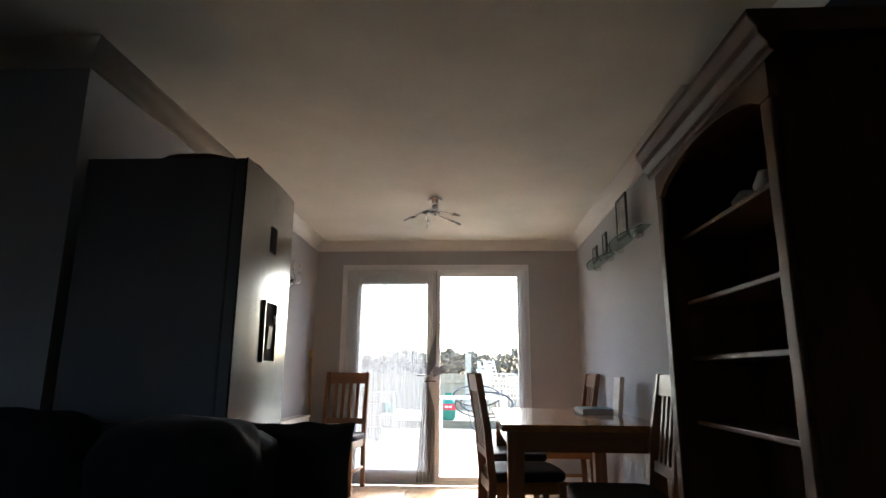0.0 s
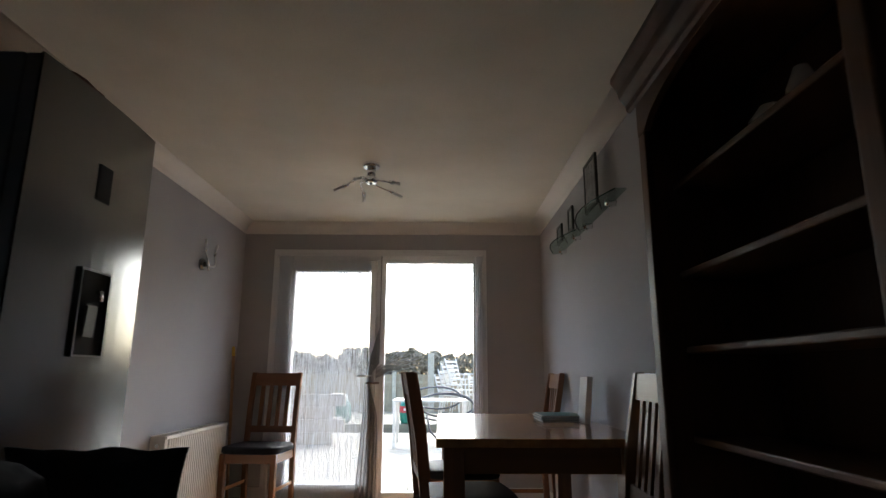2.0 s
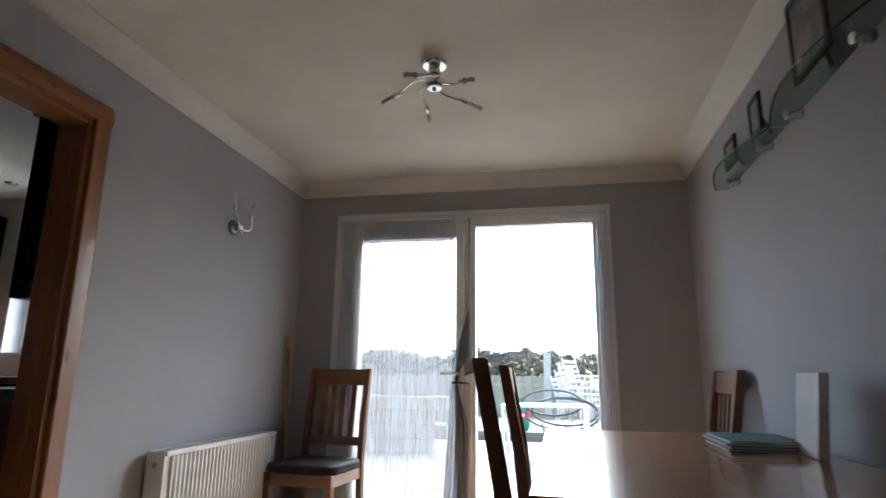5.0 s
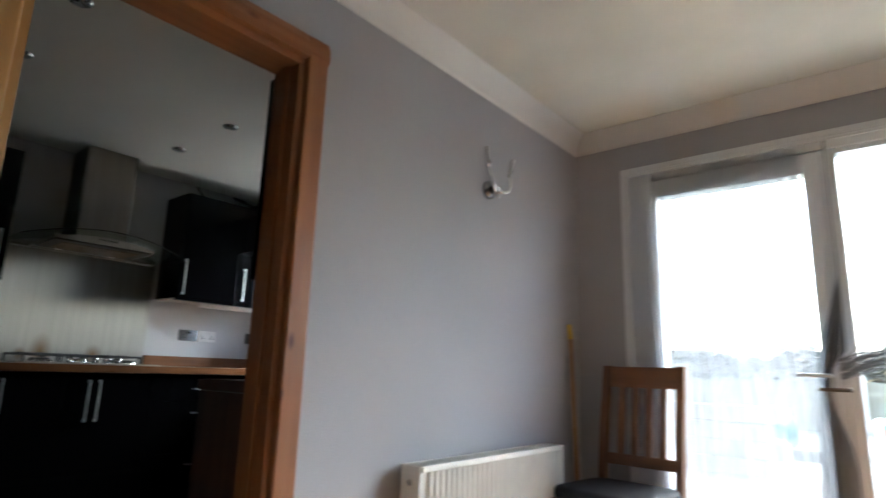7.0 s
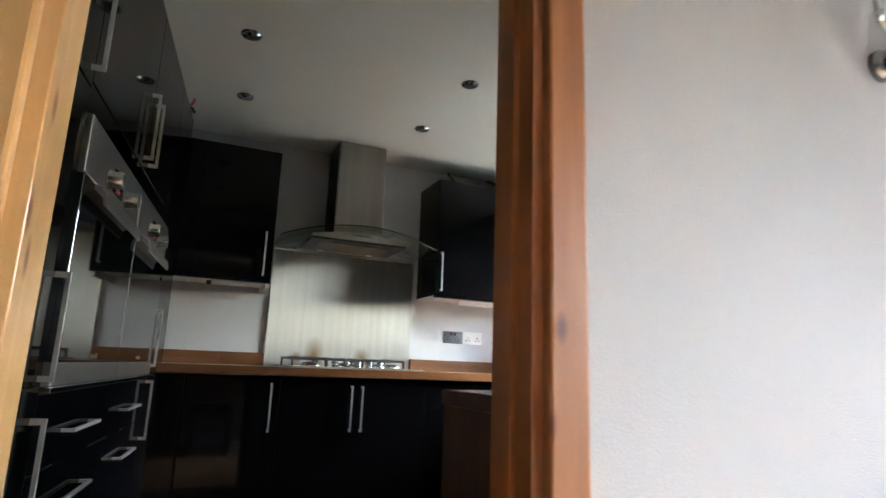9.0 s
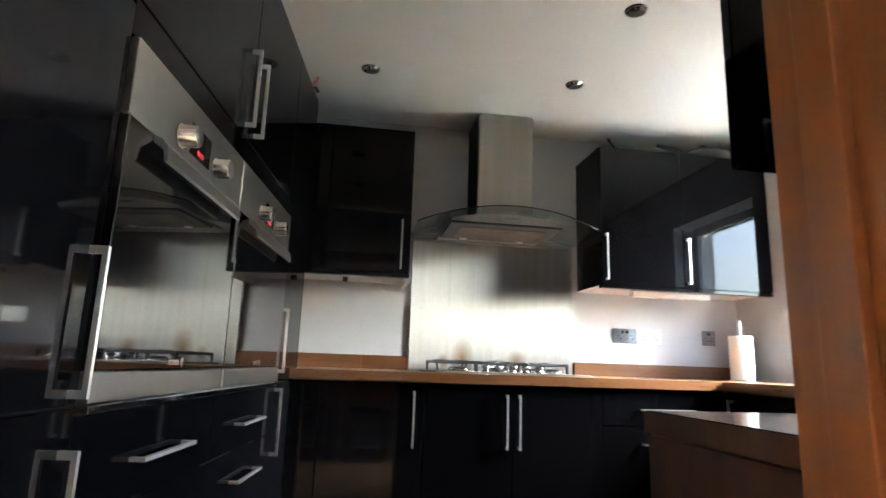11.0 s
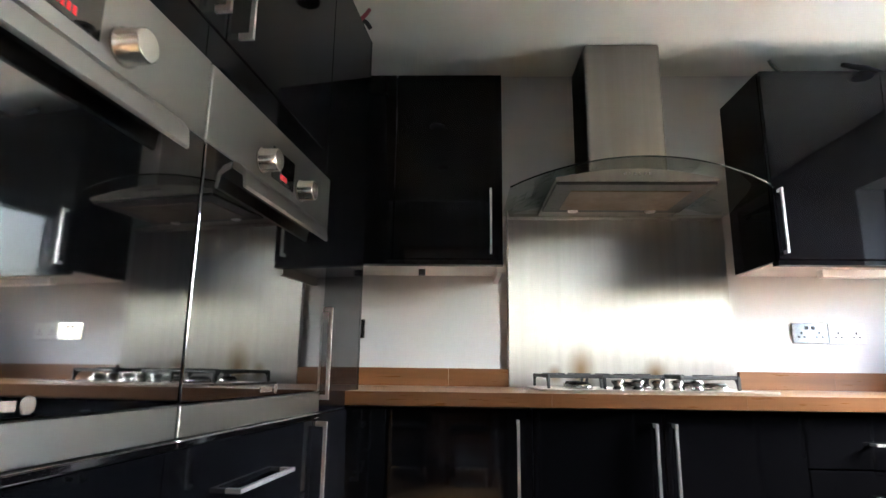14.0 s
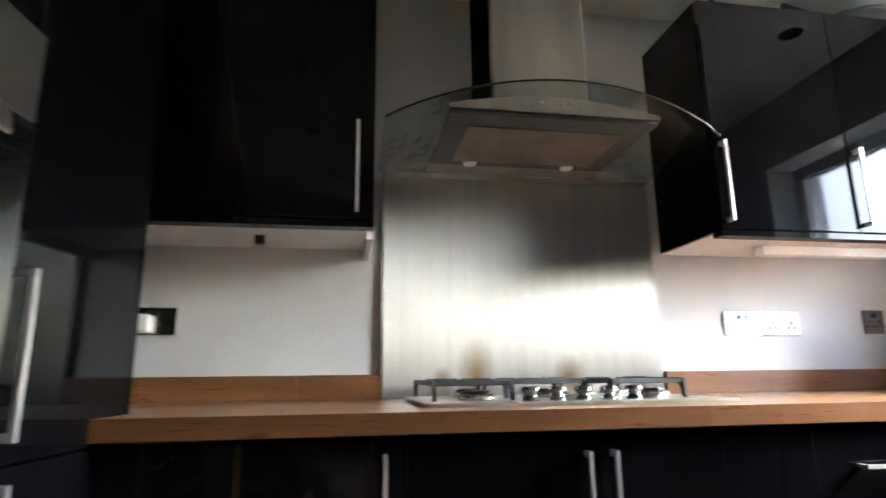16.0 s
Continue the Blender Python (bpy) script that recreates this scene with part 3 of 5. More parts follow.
part("board", prism([(1.055, 0.751), (1.075, 0.751), (1.10, 0.99), (1.08, 0.99)], "y", 3.86, 4.02, 0.002), PAPER, fl)
part("spine", prism([(1.05, 0.751), (1.08, 0.751), (1.105, 0.99), (1.075, 0.99)], "y", 3.845, 3.8598, 0.002), WPLASTIC, fl)

# radiator
rad = thing("radiator", (-1.34, 4.8, 0.1), "cream white ribbed panel radiator under the wall light", "radiator")
RY0, RY1, RZ0, RZ1 = 4.30, 5.29, 0.10, 0.64
pr = []
n = 30
for k in range(n):
    a, p = RY0 + 0.03 + (RY1 - RY0 - 0.06) * k / n, (RY1 - RY0 - 0.06) / n
    pr += [(a, -1.300), (a + 0.3 * p, -1.300), (a + 0.42 * p, -1.289), (a + 0.78 * p, -1.289), (a + 0.9 * p, -1.300)]
out = [(RY0, -1.300)] + pr + [(RY1, -1.300), (RY1, -1.312), (RY0, -1.312)]
part("front_panel", swap(prism(out, "z", RZ0 + 0.02, RZ1 - 0.02)), RAD, rad)
part("back_panel", B(-1.385, -1.372, RY0, RY1, RZ0, RZ1 - 0.01, bev=0.003), RAD, rad)
part("side_cover", B(-1.383, -1.296, RY0 - 0.006, RY0 - 0.001, RZ0 + 0.02, RZ1, bev=0.001), RAD, rad)
part("side_cover", B(-1.383, -1.296, RY1 + 0.001, RY1 + 0.006, RZ0 + 0.02, RZ1, bev=0.001), RAD, rad)
grille = bmesh.new()
box(grille, -1.383, -1.376, RY0, RY1, RZ1 - 0.008, RZ1)
box(grille, -1.304, -1.288, RY0, RY1, RZ1 - 0.02, RZ1, bev=0.003)
for k in range(50):
    y = RY0 + (RY1 - RY0) * k / 49
    box(grille, -1.376, -1.304, y - 0.003, y + 0.003, RZ1 - 0.006, RZ1 - 0.001)
part("top_grille", grille, RAD, rad)
part("air_vent", T([(-1.34, RY0 - 0.006, 0.585), (-1.34, RY0 - 0.012, 0.585)], 0.011), SATIN, rad)
part("valve", T([(-1.34, RY0 + 0.04, 0.12), (-1.34, RY0 - 0.05, 0.12), (-1.34, RY0 - 0.06, 0.05), (-1.34, RY0 - 0.06, 0.0)], 0.011), RAD, rad)
part("bracket", B(-1.399, -1.386, RY0 + 0.2, RY0 + 0.24, 0.2, 0.55), RAD, rad)
part("bracket", B(-1.399, -1.386, RY1 - 0.24, RY1 - 0.2, 0.2, 0.55), RAD, rad)

broom = thing("broom", (-1.34, 5.60, 0), "broom handle with yellow tip leaning in the corner", "broom")
part("handle", T([(-1.345, 5.555, 0.05), (-1.372, 5.535, 1.14)], 0.012), TAN, broom)
part("tip", T([(-1.372, 5.535, 1.14), (-1.377, 5.530, 1.215)], [0.0135, 0.012]), YELLOW, broom, "yellow plastic tip")
part("head", B(-1.383, -1.25, 5.53, 5.58, 0.0, 0.055, bev=0.008), BPLASTIC, broom)


def arc(p0, p1, bulge, n=8):
    p0, p1, b = Vector(p0), Vector(p1), Vector(bulge)
    return [p0.lerp(p1, k / n) + b * 4 * (k / n) * (1 - k / n) for k in range(n + 1)]


# spider ceiling light
lamp = thing("ceiling_light", (-0.13, 4.19, CZ), "chrome five-arm swirl ceiling light with slim frosted glass tubes", "ceiling light")
C = Vector((-0.13, 4.19, CZ))
part("ceiling_rose", T([C, C + Vector((0, 0, -0.006)), C + Vector((0, 0, -0.026))], [0.055, 0.058, 0.05], n=24), CHROME, lamp)
part("stem", T([C + Vector((0, 0, -0.02)), C + Vector((0, 0, -0.085))], 0.026, n=20), CHROME, lamp)
part("hub", T([C + Vector((0, 0, -0.083)), C + Vector((0, 0, -0.093)), C + Vector((0, 0, -0.125)), C + Vector((0, 0, -0.13))], [0.03, 0.042, 0.036, 0.028], n=20), CHROME, lamp)
part("finial", T([C + Vector((0, 0, -0.13)), C + Vector((0, 0, -0.136))], 0.009), BPLASTIC, lamp)
for k in range(5):
    a = radians(137 + 72 * k)
    d, sd = Vector((math.cos(a), math.sin(a), 0)), Vector((math.sin(a), -math.cos(a), 0))
    p0 = C + d * 0.03 + Vector((0, 0, -0.105))
    p1 = C + d * 0.135 + sd * 0.055 + Vector((0, 0, -0.143))
    arm = part("arm", T(arc(p0, p1, sd * -0.042 + Vector((0, 0, 0.012))), 0.0055), CHROME, lamp)
    dr = (d * 0.75 + sd * 0.65 + Vector((0, 0, -0.38))).normalized()
    part("lamp_holder", T([p1 - dr * 0.008, p1 + dr * 0.028], [0.010, 0.0125]), CHROME, arm)
    part("glass_tube", T([p1 + dr * 0.028, p1 + dr * 0.05, p1 + dr * 0.092], [0.009, 0.0095, 0.0105]), FROST, arm)

# wall light
wl = thing("wall_light", (XL, 4.805, 1.76), "chrome wall light with upturned slim glass tubes", "wall light")
W0 = Vector((XL, 4.805, 1.76))
part("back_plate", T([W0 + Vector((0.001, 0, 0)), W0 + Vector((0.014, 0, 0)), W0 + Vector((0.03, 0, 0))], [0.042, 0.042, 0.032], n=20), PLATE, wl)
part("boss", T([W0 + Vector((0.028, 0, 0)), W0 + Vector((0.06, 0, -0.006))], [0.018, 0.012], n=16), PLATE, wl)
for ey, ez, ex, b in ((-0.082, 0.08, 0.06, -0.02), (0.082, 0.08, 0.06, 0.02)):
    p0, p1 = W0 + Vector((0.05, 0, -0.012)), W0 + Vector((ex, ey, ez))
    arm = part("arm", T(arc(p0, p1, Vector((0.02, b, -0.035))), 0.007), CHROME, wl)
    dr = Vector((0.1, 0.28 if ey > 0 else -0.28, 1)).normalized()
    part("lamp_holder", T([p1 - dr * 0.006, p1 + dr * 0.022], [0.009, 0.0115]), CHROME, arm)
    part("glass_tube", T([p1 + dr * 0.022, p1 + dr * 0.085], [0.007, 0.0095]), FROST, arm)
part("tail", T([W0 + Vector((0.05, 0.0, -0.012)), W0 + Vector((0.056, 0.01, -0.045))], 0.006), CHROME, wl)

# glass shelves with picture frames
GZS = 1.852
for y0, y1, clamps in ((3.34, 4.10, (3.52, 3.98)), (4.13, 4.84, (4.26, 4.675))):
    sh = thing("glass_shelf", (XR, (y0 + y1) / 2, GZS), "curved green-edged glass wall shelf on chrome clamps", "shelf", "glass wall shelves")
    fr = [(XR - 0.004, y0), (XR - 0.004, y1)] + [(XR - 0.06 - 0.075 * math.sin(math.pi * t), y1 + (y0 - y1) * t) for t in [i / 14 for i in range(15)]]
    plate_ = part("glass_plate", prism(fr, "z", GZS, GZS + 0.008), GREENGLASS, sh)
    part("ground_edge", T([(x, y, GZS + 0.004) for x, y in fr[2:]], 0.0036, n=6), GREENEDGE, plate_, "dark green ground glass edge")
    for y in clamps:
        cl = part("clamp", T([(XR, y, GZS - 0.012), (XR - 0.05, y, GZS - 0.012), (XR - 0.054, y, GZS - 0.012)], [0.017, 0.017, 0.014], n=16), CHROME, sh)
        part("clamp_screw", T([(XR - 0.03, y, GZS - 0.028), (XR - 0.03, y, GZS - 0.038)], 0.007), CHROME, cl)
for y, wd, hg in ((3.70, 0.24, 0.275), (4.19, 0.12, 0.15), (4.52, 0.15, 0.12)):
    pf = thing("picture_frame", (XR - 0.07, y, GZS + 0.008), "dark picture frame standing on the glass shelf", "picture frame", "frames on the shelves")
    x0, zb = XR - 0.08, GZS + 0.0085
    bm = bmesh.new()
    box(bm, x0, x0 + 0.014, y - wd / 2, y - wd / 2 + 0.018, zb, zb + hg, bev=0.002)
    box(bm, x0, x0 + 0.014, y + wd / 2 - 0.018, y + wd / 2, zb, zb + hg, bev=0.002)
    box(bm, x0, x0 + 0.014, y - wd / 2 + 0.018, y + wd / 2 - 0.018, zb, zb + 0.018, bev=0.002)
    box(bm, x0, x0 + 0.014, y - wd / 2 + 0.018, y + wd / 2 - 0.018, zb + hg - 0.018, zb + hg, bev=0.002)
    part("frame", bm, BPLASTIC, pf)
    part("picture", B(x0 + 0.005, x0 + 0.008, y - wd / 2 + 0.017, y + wd / 2 - 0.017, zb + 0.017, zb + hg - 0.017), PHOTO, pf)
    part("backing", B(x0 + 0.0085, x0 + 0.013, y - wd / 2 + 0.017, y + wd / 2 - 0.017, zb + 0.017, zb + hg - 0.017), BPLASTIC, pf)
    part("strut", prism([(x0 + 0.014, zb + hg * 0.7), (x0 + 0.06, zb), (x0 + 0.056, zb), (x0 + 0.014, zb - 0.005 + hg * 0.6)], "y", y - 0.01, y + 0.01), BPLASTIC, pf)

# string curtains
cur = thing("string_curtain", (-0.6, YE - 0.07, 0), "white string curtain hung over the opening door leaf", "curtain")
part("curtain_wire", T([(FX0 + 0.005, YE - 0.045, 2.0), (FX1 - 0.005, YE - 0.045, 2.0)], 0.004), UPVC, cur)
strings = bmesh.new()
rng = random.Random(4)
for k in range(300):
    x = -0.945 + 0.64 * k / 299 + rng.uniform(-0.0015, 0.0015)
    y = YE - 0.05 + rng.uniform(-0.012, 0.012)
    kink = 0.010 * noise.noise(Vector((x * 9, 0, 1)))
    ph = rng.uniform(0, 6.28)
    low = rng.uniform(0.01, 0.03)
    zs = [1.995 + (low - 1.995) * i / 14 for i in range(15)]
    tube(strings, [(x + kink * math.sin(i * 0.9) + 0.0016 * math.sin(i * 2.1 + ph), y, z) for i, z in enumerate(zs)], 0.0011, n=3, caps=False)
tagged(part("fringe", strings, STRING, cur), kind="stuff")


def gather(name, xs, seed, material, nf=9):
    """A bundle of strings hanging in folds; xs(z) gives its left and right edge."""
    bm = bmesh.new()
    nz_, nu = 26, nf * 4
    rows = []
    for i in range(nz_ + 1):
        z = 1.995 - 1.965 * i / nz_
        a, b = xs(z)
        rows.append([bm.verts.new((a + (b - a) * j / nu, YE - 0.05 + 0.018 * math.sin(j * 2 * math.pi / 4 + seed + 0.6 * z) + 0.006 * noise.noise(Vector((j, z * 3, seed))), z)) for j in range(nu + 1)])
    for a, b in zip(rows, rows[1:]):
        for j in range(nu):
            bm.faces.new((a[j], a[j + 1], b[j + 1], b[j])).smooth = True
    return part(name, bm, material, cur)


gather("curtain_fold", lambda z: (FX0 + 0.03, -0.955 + 0.02 * math.sin(z * 3)), 1.0, LACE)
gather("curtain_fold", lambda z: (FX1 - 0.075, FX1 - 0.012), 2.0, LACE, nf=4)
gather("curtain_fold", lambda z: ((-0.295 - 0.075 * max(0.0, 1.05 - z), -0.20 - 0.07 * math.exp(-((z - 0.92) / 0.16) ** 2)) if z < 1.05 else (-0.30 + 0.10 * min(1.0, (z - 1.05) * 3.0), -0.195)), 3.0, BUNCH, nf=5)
# tied curtain strings fanning out to the right, not a plant
ret = thing("plant_sprig", (-0.2, YE - 0.06, 1.04), "loose curtain strings fanning out of the curtain tie", "dried plant")
sp = bmesh.new()
rng = random.Random(8)
for k in range(40):
    a = rng.uniform(0.25, 0.72)
    ln = rng.uniform(0.22, 0.46)
    p = Vector((-0.22, YE - 0.075 + rng.uniform(-0.01, 0.01), 1.0 + rng.uniform(-0.03, 0.05)))
    tube(sp, [p, p + Vector((ln * 0.55 * math.cos(a), 0.0, ln * 0.5 * math.sin(a))), p + Vector((ln * math.cos(a), -0.01, ln * 0.8 * math.sin(a * 0.9)))], [0.0022, 0.0018, 0.0008], n=4)
part("string_ends", sp, BUNCH, ret)
part("tie", T([(-0.30, YE - 0.085, 0.93), (-0.25, YE - 0.095, 0.93), (-0.19, YE - 0.085, 0.93)], 0.008), TWIG, ret)

# ---- lounge end ----
fg = thing("fridge_freezer", (-1.04, 2.42, 0), "tall silver fridge freezer with black water dispenser", "fridge freezer")
GX0, GX1, GY0, GY1, GZ = -1.36, -0.775, 2.115, 2.71, 1.815
part("cabinet", B(GX0, GX1, GY0, GY1, 0.02, GZ, bev=0.006), FSIDE, fg, "dark grey painted cabinet sides")
bow = [(GX1 + 0.052 + 0.012 * math.sin(math.pi * t), GY1 + (GY0 - GY1) * t) for t in [i / 10 for i in range(11)]]
dr = part("door", prism([(x - 0.006, y) for x, y in bow[::-1]] + bow, "z", 0.05, GZ - 0.002), FRIDGE, fg, "brushed silver door")
part("door_liner", prism([(GX1 + 0.004, GY0 + 0.002), (GX1 + 0.004, GY1 - 0.002), (GX1 + 0.0455, GY1 - 0.002), (GX1 + 0.0455, GY0 + 0.002)], "z", 0.05, GZ - 0.003, 0.003), FSIDE, dr, "dark grey door edge")
part("door_seal", B(GX1 - 0.001, GX1 + 0.005, GY0 + 0.008, GY1 - 0.008, 0.06, GZ - 0.012), BPLASTIC, fg)
xf = GX1 + 0.0645
rim = bmesh.new()
for y0, y1, z0, z1 in ((2.36, 2.505, 1.286, 1.294), (2.36, 2.505, 1.044, 1.050), (2.36, 2.365, 1.050, 1.286), (2.50, 2.505, 1.050, 1.286)):
    box(rim, xf - 0.008, xf + 0.010, y0, y1, z0, z1)
dp = part("dispenser", rim, PLATE, dr, "thin chrome dispenser rim")
part("dispenser_recess", B(xf - 0.010, xf + 0.001, 2.365, 2.50, 1.05, 1.286), CLOTH, dr, "matt black dispenser recess")
part("dispenser_paddle", prism([(xf + 0.005, 1.19), (xf + 0.014, 1.19), (xf + 0.008, 1.10), (xf + 0.005, 1.10)], "y", 2.40, 2.45, 0.002), BPLASTIC, dr)
part("dispenser_spout", T([(xf + 0.002, 2.455, 1.235), (xf + 0.014, 2.455, 1.232), (xf + 0.014, 2.455, 1.205)], 0.007), CHROME, dr)
part("display", B(xf - 0.01, xf + 0.003, 2.39, 2.458, 1.50, 1.61, bev=0.002), CLOTH, dr, "matt black display")
for y in (GY0 + 0.06, GY1 - 0.06):
    for x in (GX0 + 0.06, GX1 - 0.05):
        part("foot", T([(x, y, 0), (x, y, 0.03)], 0.02), BPLASTIC, fg)
tray = thing("woven_tray", (-1.0, 2.36, GZ), "shallow oval brown woven tray on the fridge", "tray")
part("tray_base", prism(oval(-0.98, 2.38, 0.42, 0.36, 0.15), "z", GZ + 0.001, GZ + 0.012), WICKER, tray)
part("rim", T([(*p, GZ + 0.028 + 0.006 * math.sin(i)) for i, p in enumerate(oval(-0.98, 2.38, 0.42, 0.36, 0.15))] + [(*oval(-0.98, 2.38, 0.42, 0.36, 0.15)[0], GZ + 0.028)], 0.016, n=8), WICKER, tray)

sofa = thing("sofa", (-1.1, 1.6, 0), "black velour sofa with loose cushions backing onto the fridge", "sofa")
part("base", pillow(bmesh.new(), -2.15, -0.36, 1.15, 2.02, 0.06, 0.42, 0.6, 10, 2.0, 8), CLOTH, sofa)
part("back", pillow(bmesh.new(), -2.12, -0.50, 1.84, 2.08, 0.36, 0.835, 0.8, 10, 5.0, 8), CLOTH, sofa)
for x0, x1, zt, sd in ((-2.10, -1.52, 0.87, 3.3), (-1.53, -0.98, 0.885, 6.1), (-1.0, -0.50, 0.87, 8.4)):
    part("back_cushion", pillow(bmesh.new(), x0, x1, 1.70, 2.0, 0.50, zt, 2.6, 10, sd, 3.2), CLOTH, sofa)
part("arm", pillow(bmesh.new(), -0.62, -0.31, 1.22, 2.26, 0.10, 0.49, 0.8, 10, 9.0, 8), CLOTH, sofa)
part("arm", pillow(bmesh.new(), -2.35, -2.06, 1.12, 2.08, 0.10, 0.74, 1.2, 10, 7.0, 5), CLOTH, sofa)
part("seat_cushion", pillow(bmesh.new(), -2.08, -1.34, 1.08, 1.82, 0.38, 0.56, 1.0, 8, 3.0, 5), CLOTH, sofa)
part("seat_cushion", pillow(bmesh.new(), -1.33, -0.60, 1.08, 1.82, 0.38, 0.56, 1.0, 8, 4.0, 5), CLOTH, sofa)
for x, y in ((-2.2, 1.2), (-0.45, 1.5), (-2.2, 1.98), (-0.45, 1.98)):
    part("foot", T([(x, y, 0), (x, y, 0.1)], 0.025), BPLASTIC, sofa)
def pinched(x0, x1, z0, z1, yc, fat, n=14):
    """A standing square cushion: thin pointed corners, fat middle."""
    bm = bmesh.new()
    sides = []
    for s in (-1, 1):
        rows = []
        for i in range(n + 1):
            u = 2 * i / n - 1
            row = []
            for j in range(n + 1):
                v = 2 * j / n - 1
                w = ((1 - u * u) * (1 - v * v)) ** 0.45
                sag = 0.016 * noise.noise(Vector((u * 2.2, v * 0.7, 4.0))) + 0.006 * noise.noise(Vector((u * 6.0, v * 2.0, 9.0)))
                row.append(bm.verts.new(((x0 + x1) / 2 + (x1 - x0) / 2 * u * (0.9 + 0.1 * v * v), yc + s * (fat * w + 0.004), (z0 + z1) / 2 + (z1 - z0) / 2 * v * (0.97 + 0.03 * u * u) + sag)))
            rows.append(row)
        for a, b in zip(rows, rows[1:]):
            for j in range(n):
                bm.faces.new((a[j], a[j + 1], b[j + 1], b[j])).smooth = True
        sides.append(rows)
    rim = lambda r: [r[i][0] for i in range(n + 1)] + [r[n][j] for j in range(1, n + 1)] + [r[i][n] for i in range(n - 1, -1, -1)] + [r[0][j] for j in range(n - 1, 0, -1)]
    a, b = rim(sides[0]), rim(sides[1])
    for i in range(len(a)):
        k = (i + 1) % len(a)
        bm.faces.new((a[i], b[i], b[k], a[k]))
    return bm


cu = solid("scatter_cushion", pinched(-0.70, -0.278, 0.47, 0.832, 2.165, 0.065), CLOTH, "black scatter cushion propped on the sofa arm", "cushion", kind="")

# bookcase
BX0, BX1, BY0, BY1, BZ = 0.93, 1.285, 1.52, 2.475, 1.905
bc = thing("bookcase", (1.1, 1.97, 0), "tall antique pine bookcase with arched top and moulded cornice", "bookcase")
part("side_panel", B(BX0 + 0.022, BX1, BY0, BY0 + 0.025, 0.0, BZ, bev=0.002), PINE_DARK, bc)
part("side_panel", B(BX0 + 0.022, BX1, BY1 - 0.025, BY1, 0.0, BZ, bev=0.002), PINE_DARK, bc)
part("back_panel", B(BX1 - 0.012, BX1 - 0.002, BY0 + 0.025, BY1 - 0.025, 0.08, BZ - 0.02), PINE_DARK, bc)
for y0, y1 in ((BY0, BY0 + 0.055), (BY1 - 0.055, BY1)):
    part("pilaster", B(BX0, BX0 + 0.022, y0, y1, 0.10, 1.74, bev=0.006), PINE_DARK, bc)
ya, yb = BY0 + 0.055, BY1 - 0.055
ah = [(BY0, 1.741), (ya, 1.741)] + [(ya + (yb - ya) * t, 1.741 + 0.085 * math.sin(math.pi * t) ** 0.6) for t in [i / 16 for i in range(1, 16)]] + [(yb, 1.741), (BY1, 1.741), (BY1, BZ), (BY0, BZ)]
part("arched_fascia", prism(ah, "x", BX0, BX0 + 0.022), PINE_DARK_Y, bc)
cor = [(BX0, BZ - 0.06), (BX0 - 0.012, BZ - 0.055), (BX0 - 0.015, BZ - 0.035), (BX0 - 0.035, BZ - 0.01), (BX0 - 0.04, BZ + 0.015), (BX0 - 0.06, BZ + 0.045), (BX0 - 0.06, BZ + 0.065), (BX1, BZ + 0.065), (BX1, BZ + 0.0), (BX0 + 0.03, BZ)]
part("cornice", prism(cor, "y", BY0 - 0.05, BY1 + 0.055, 0.002), PINE_DARK_Y, bc, "moulded pine cornice")
for z in (0.815, 1.06, 1.28, 1.55):
    part("shelf", B(BX0 + 0.085, BX1 - 0.014, BY0 + 0.026, BY1 - 0.026, z, z + 0.02, bev=0.005), PINE_DARK_Y, bc)
part("cupboard_top", B(BX0 + 0.023, BX1 - 0.014, BY0 + 0.026, BY1 - 0.026, 0.44, 0.46), PINE_DARK_Y, bc)
part("plinth", B(BX0, BX0 + 0.022, BY0, BY1, 0.0, 0.10, bev=0.003), PINE_DARK_Y, bc)
for y, r, h in ((1.92, 0.035, 0.10), (2.05, 0.05, 0.07)):
    v = thing("ornament", (1.1, y, 1.57), "small pale pottery ornament on the bookcase shelf", "ornament", "shelf ornaments")
    part("body", T([(1.1, y, 1.5705), (1.1, y, 1.58), (1.1, y, 1.57 + h * 0.5), (1.1, y, 1.57 + h * 0.85), (1.1, y, 1.57 + h)], [r * 0.6, r * 0.8, r, r * 0.6, r * 0.45], n=16), WPLASTIC, v)



# ---- kitchen ----
def bar_handle(parent, a, b, out, r=0.006):
    """Square chrome bar from a to b standing off along out, on two feet; points in the thing's own place."""
    a, b, o = Vector(a), Vector(b), Vector(out) * 0.82
    bm = bmesh.new()
    d = (b - a).normalized()
    sd = d.cross(o).normalized()
    un = o.normalized()

    def slab(p, q, hw, ht, n1, n2):
        vs = [bm.verts.new(e + n1 * s * hw + n2 * t * ht) for e in (p, q) for s, t in ((-1, -1), (1, -1), (1, 1), (-1, 1))]
        for f in ((3, 2, 1, 0), (4, 5, 6, 7), (0, 1, 5, 4), (1, 2, 6, 5), (2, 3, 7, 6), (3, 0, 4, 7)):
            bm.faces.new([vs[i] for i in f])

    slab(a + o, b + o, 0.0038, 0.0042, sd, un)
    for p in (a + d * 0.006, b - d * 0.006):
        slab(p, p + o - un * 0.004, 0.0036, 0.006, sd, d)
    return part("handle", bm, HANDLE, parent, "square chrome bar handle")


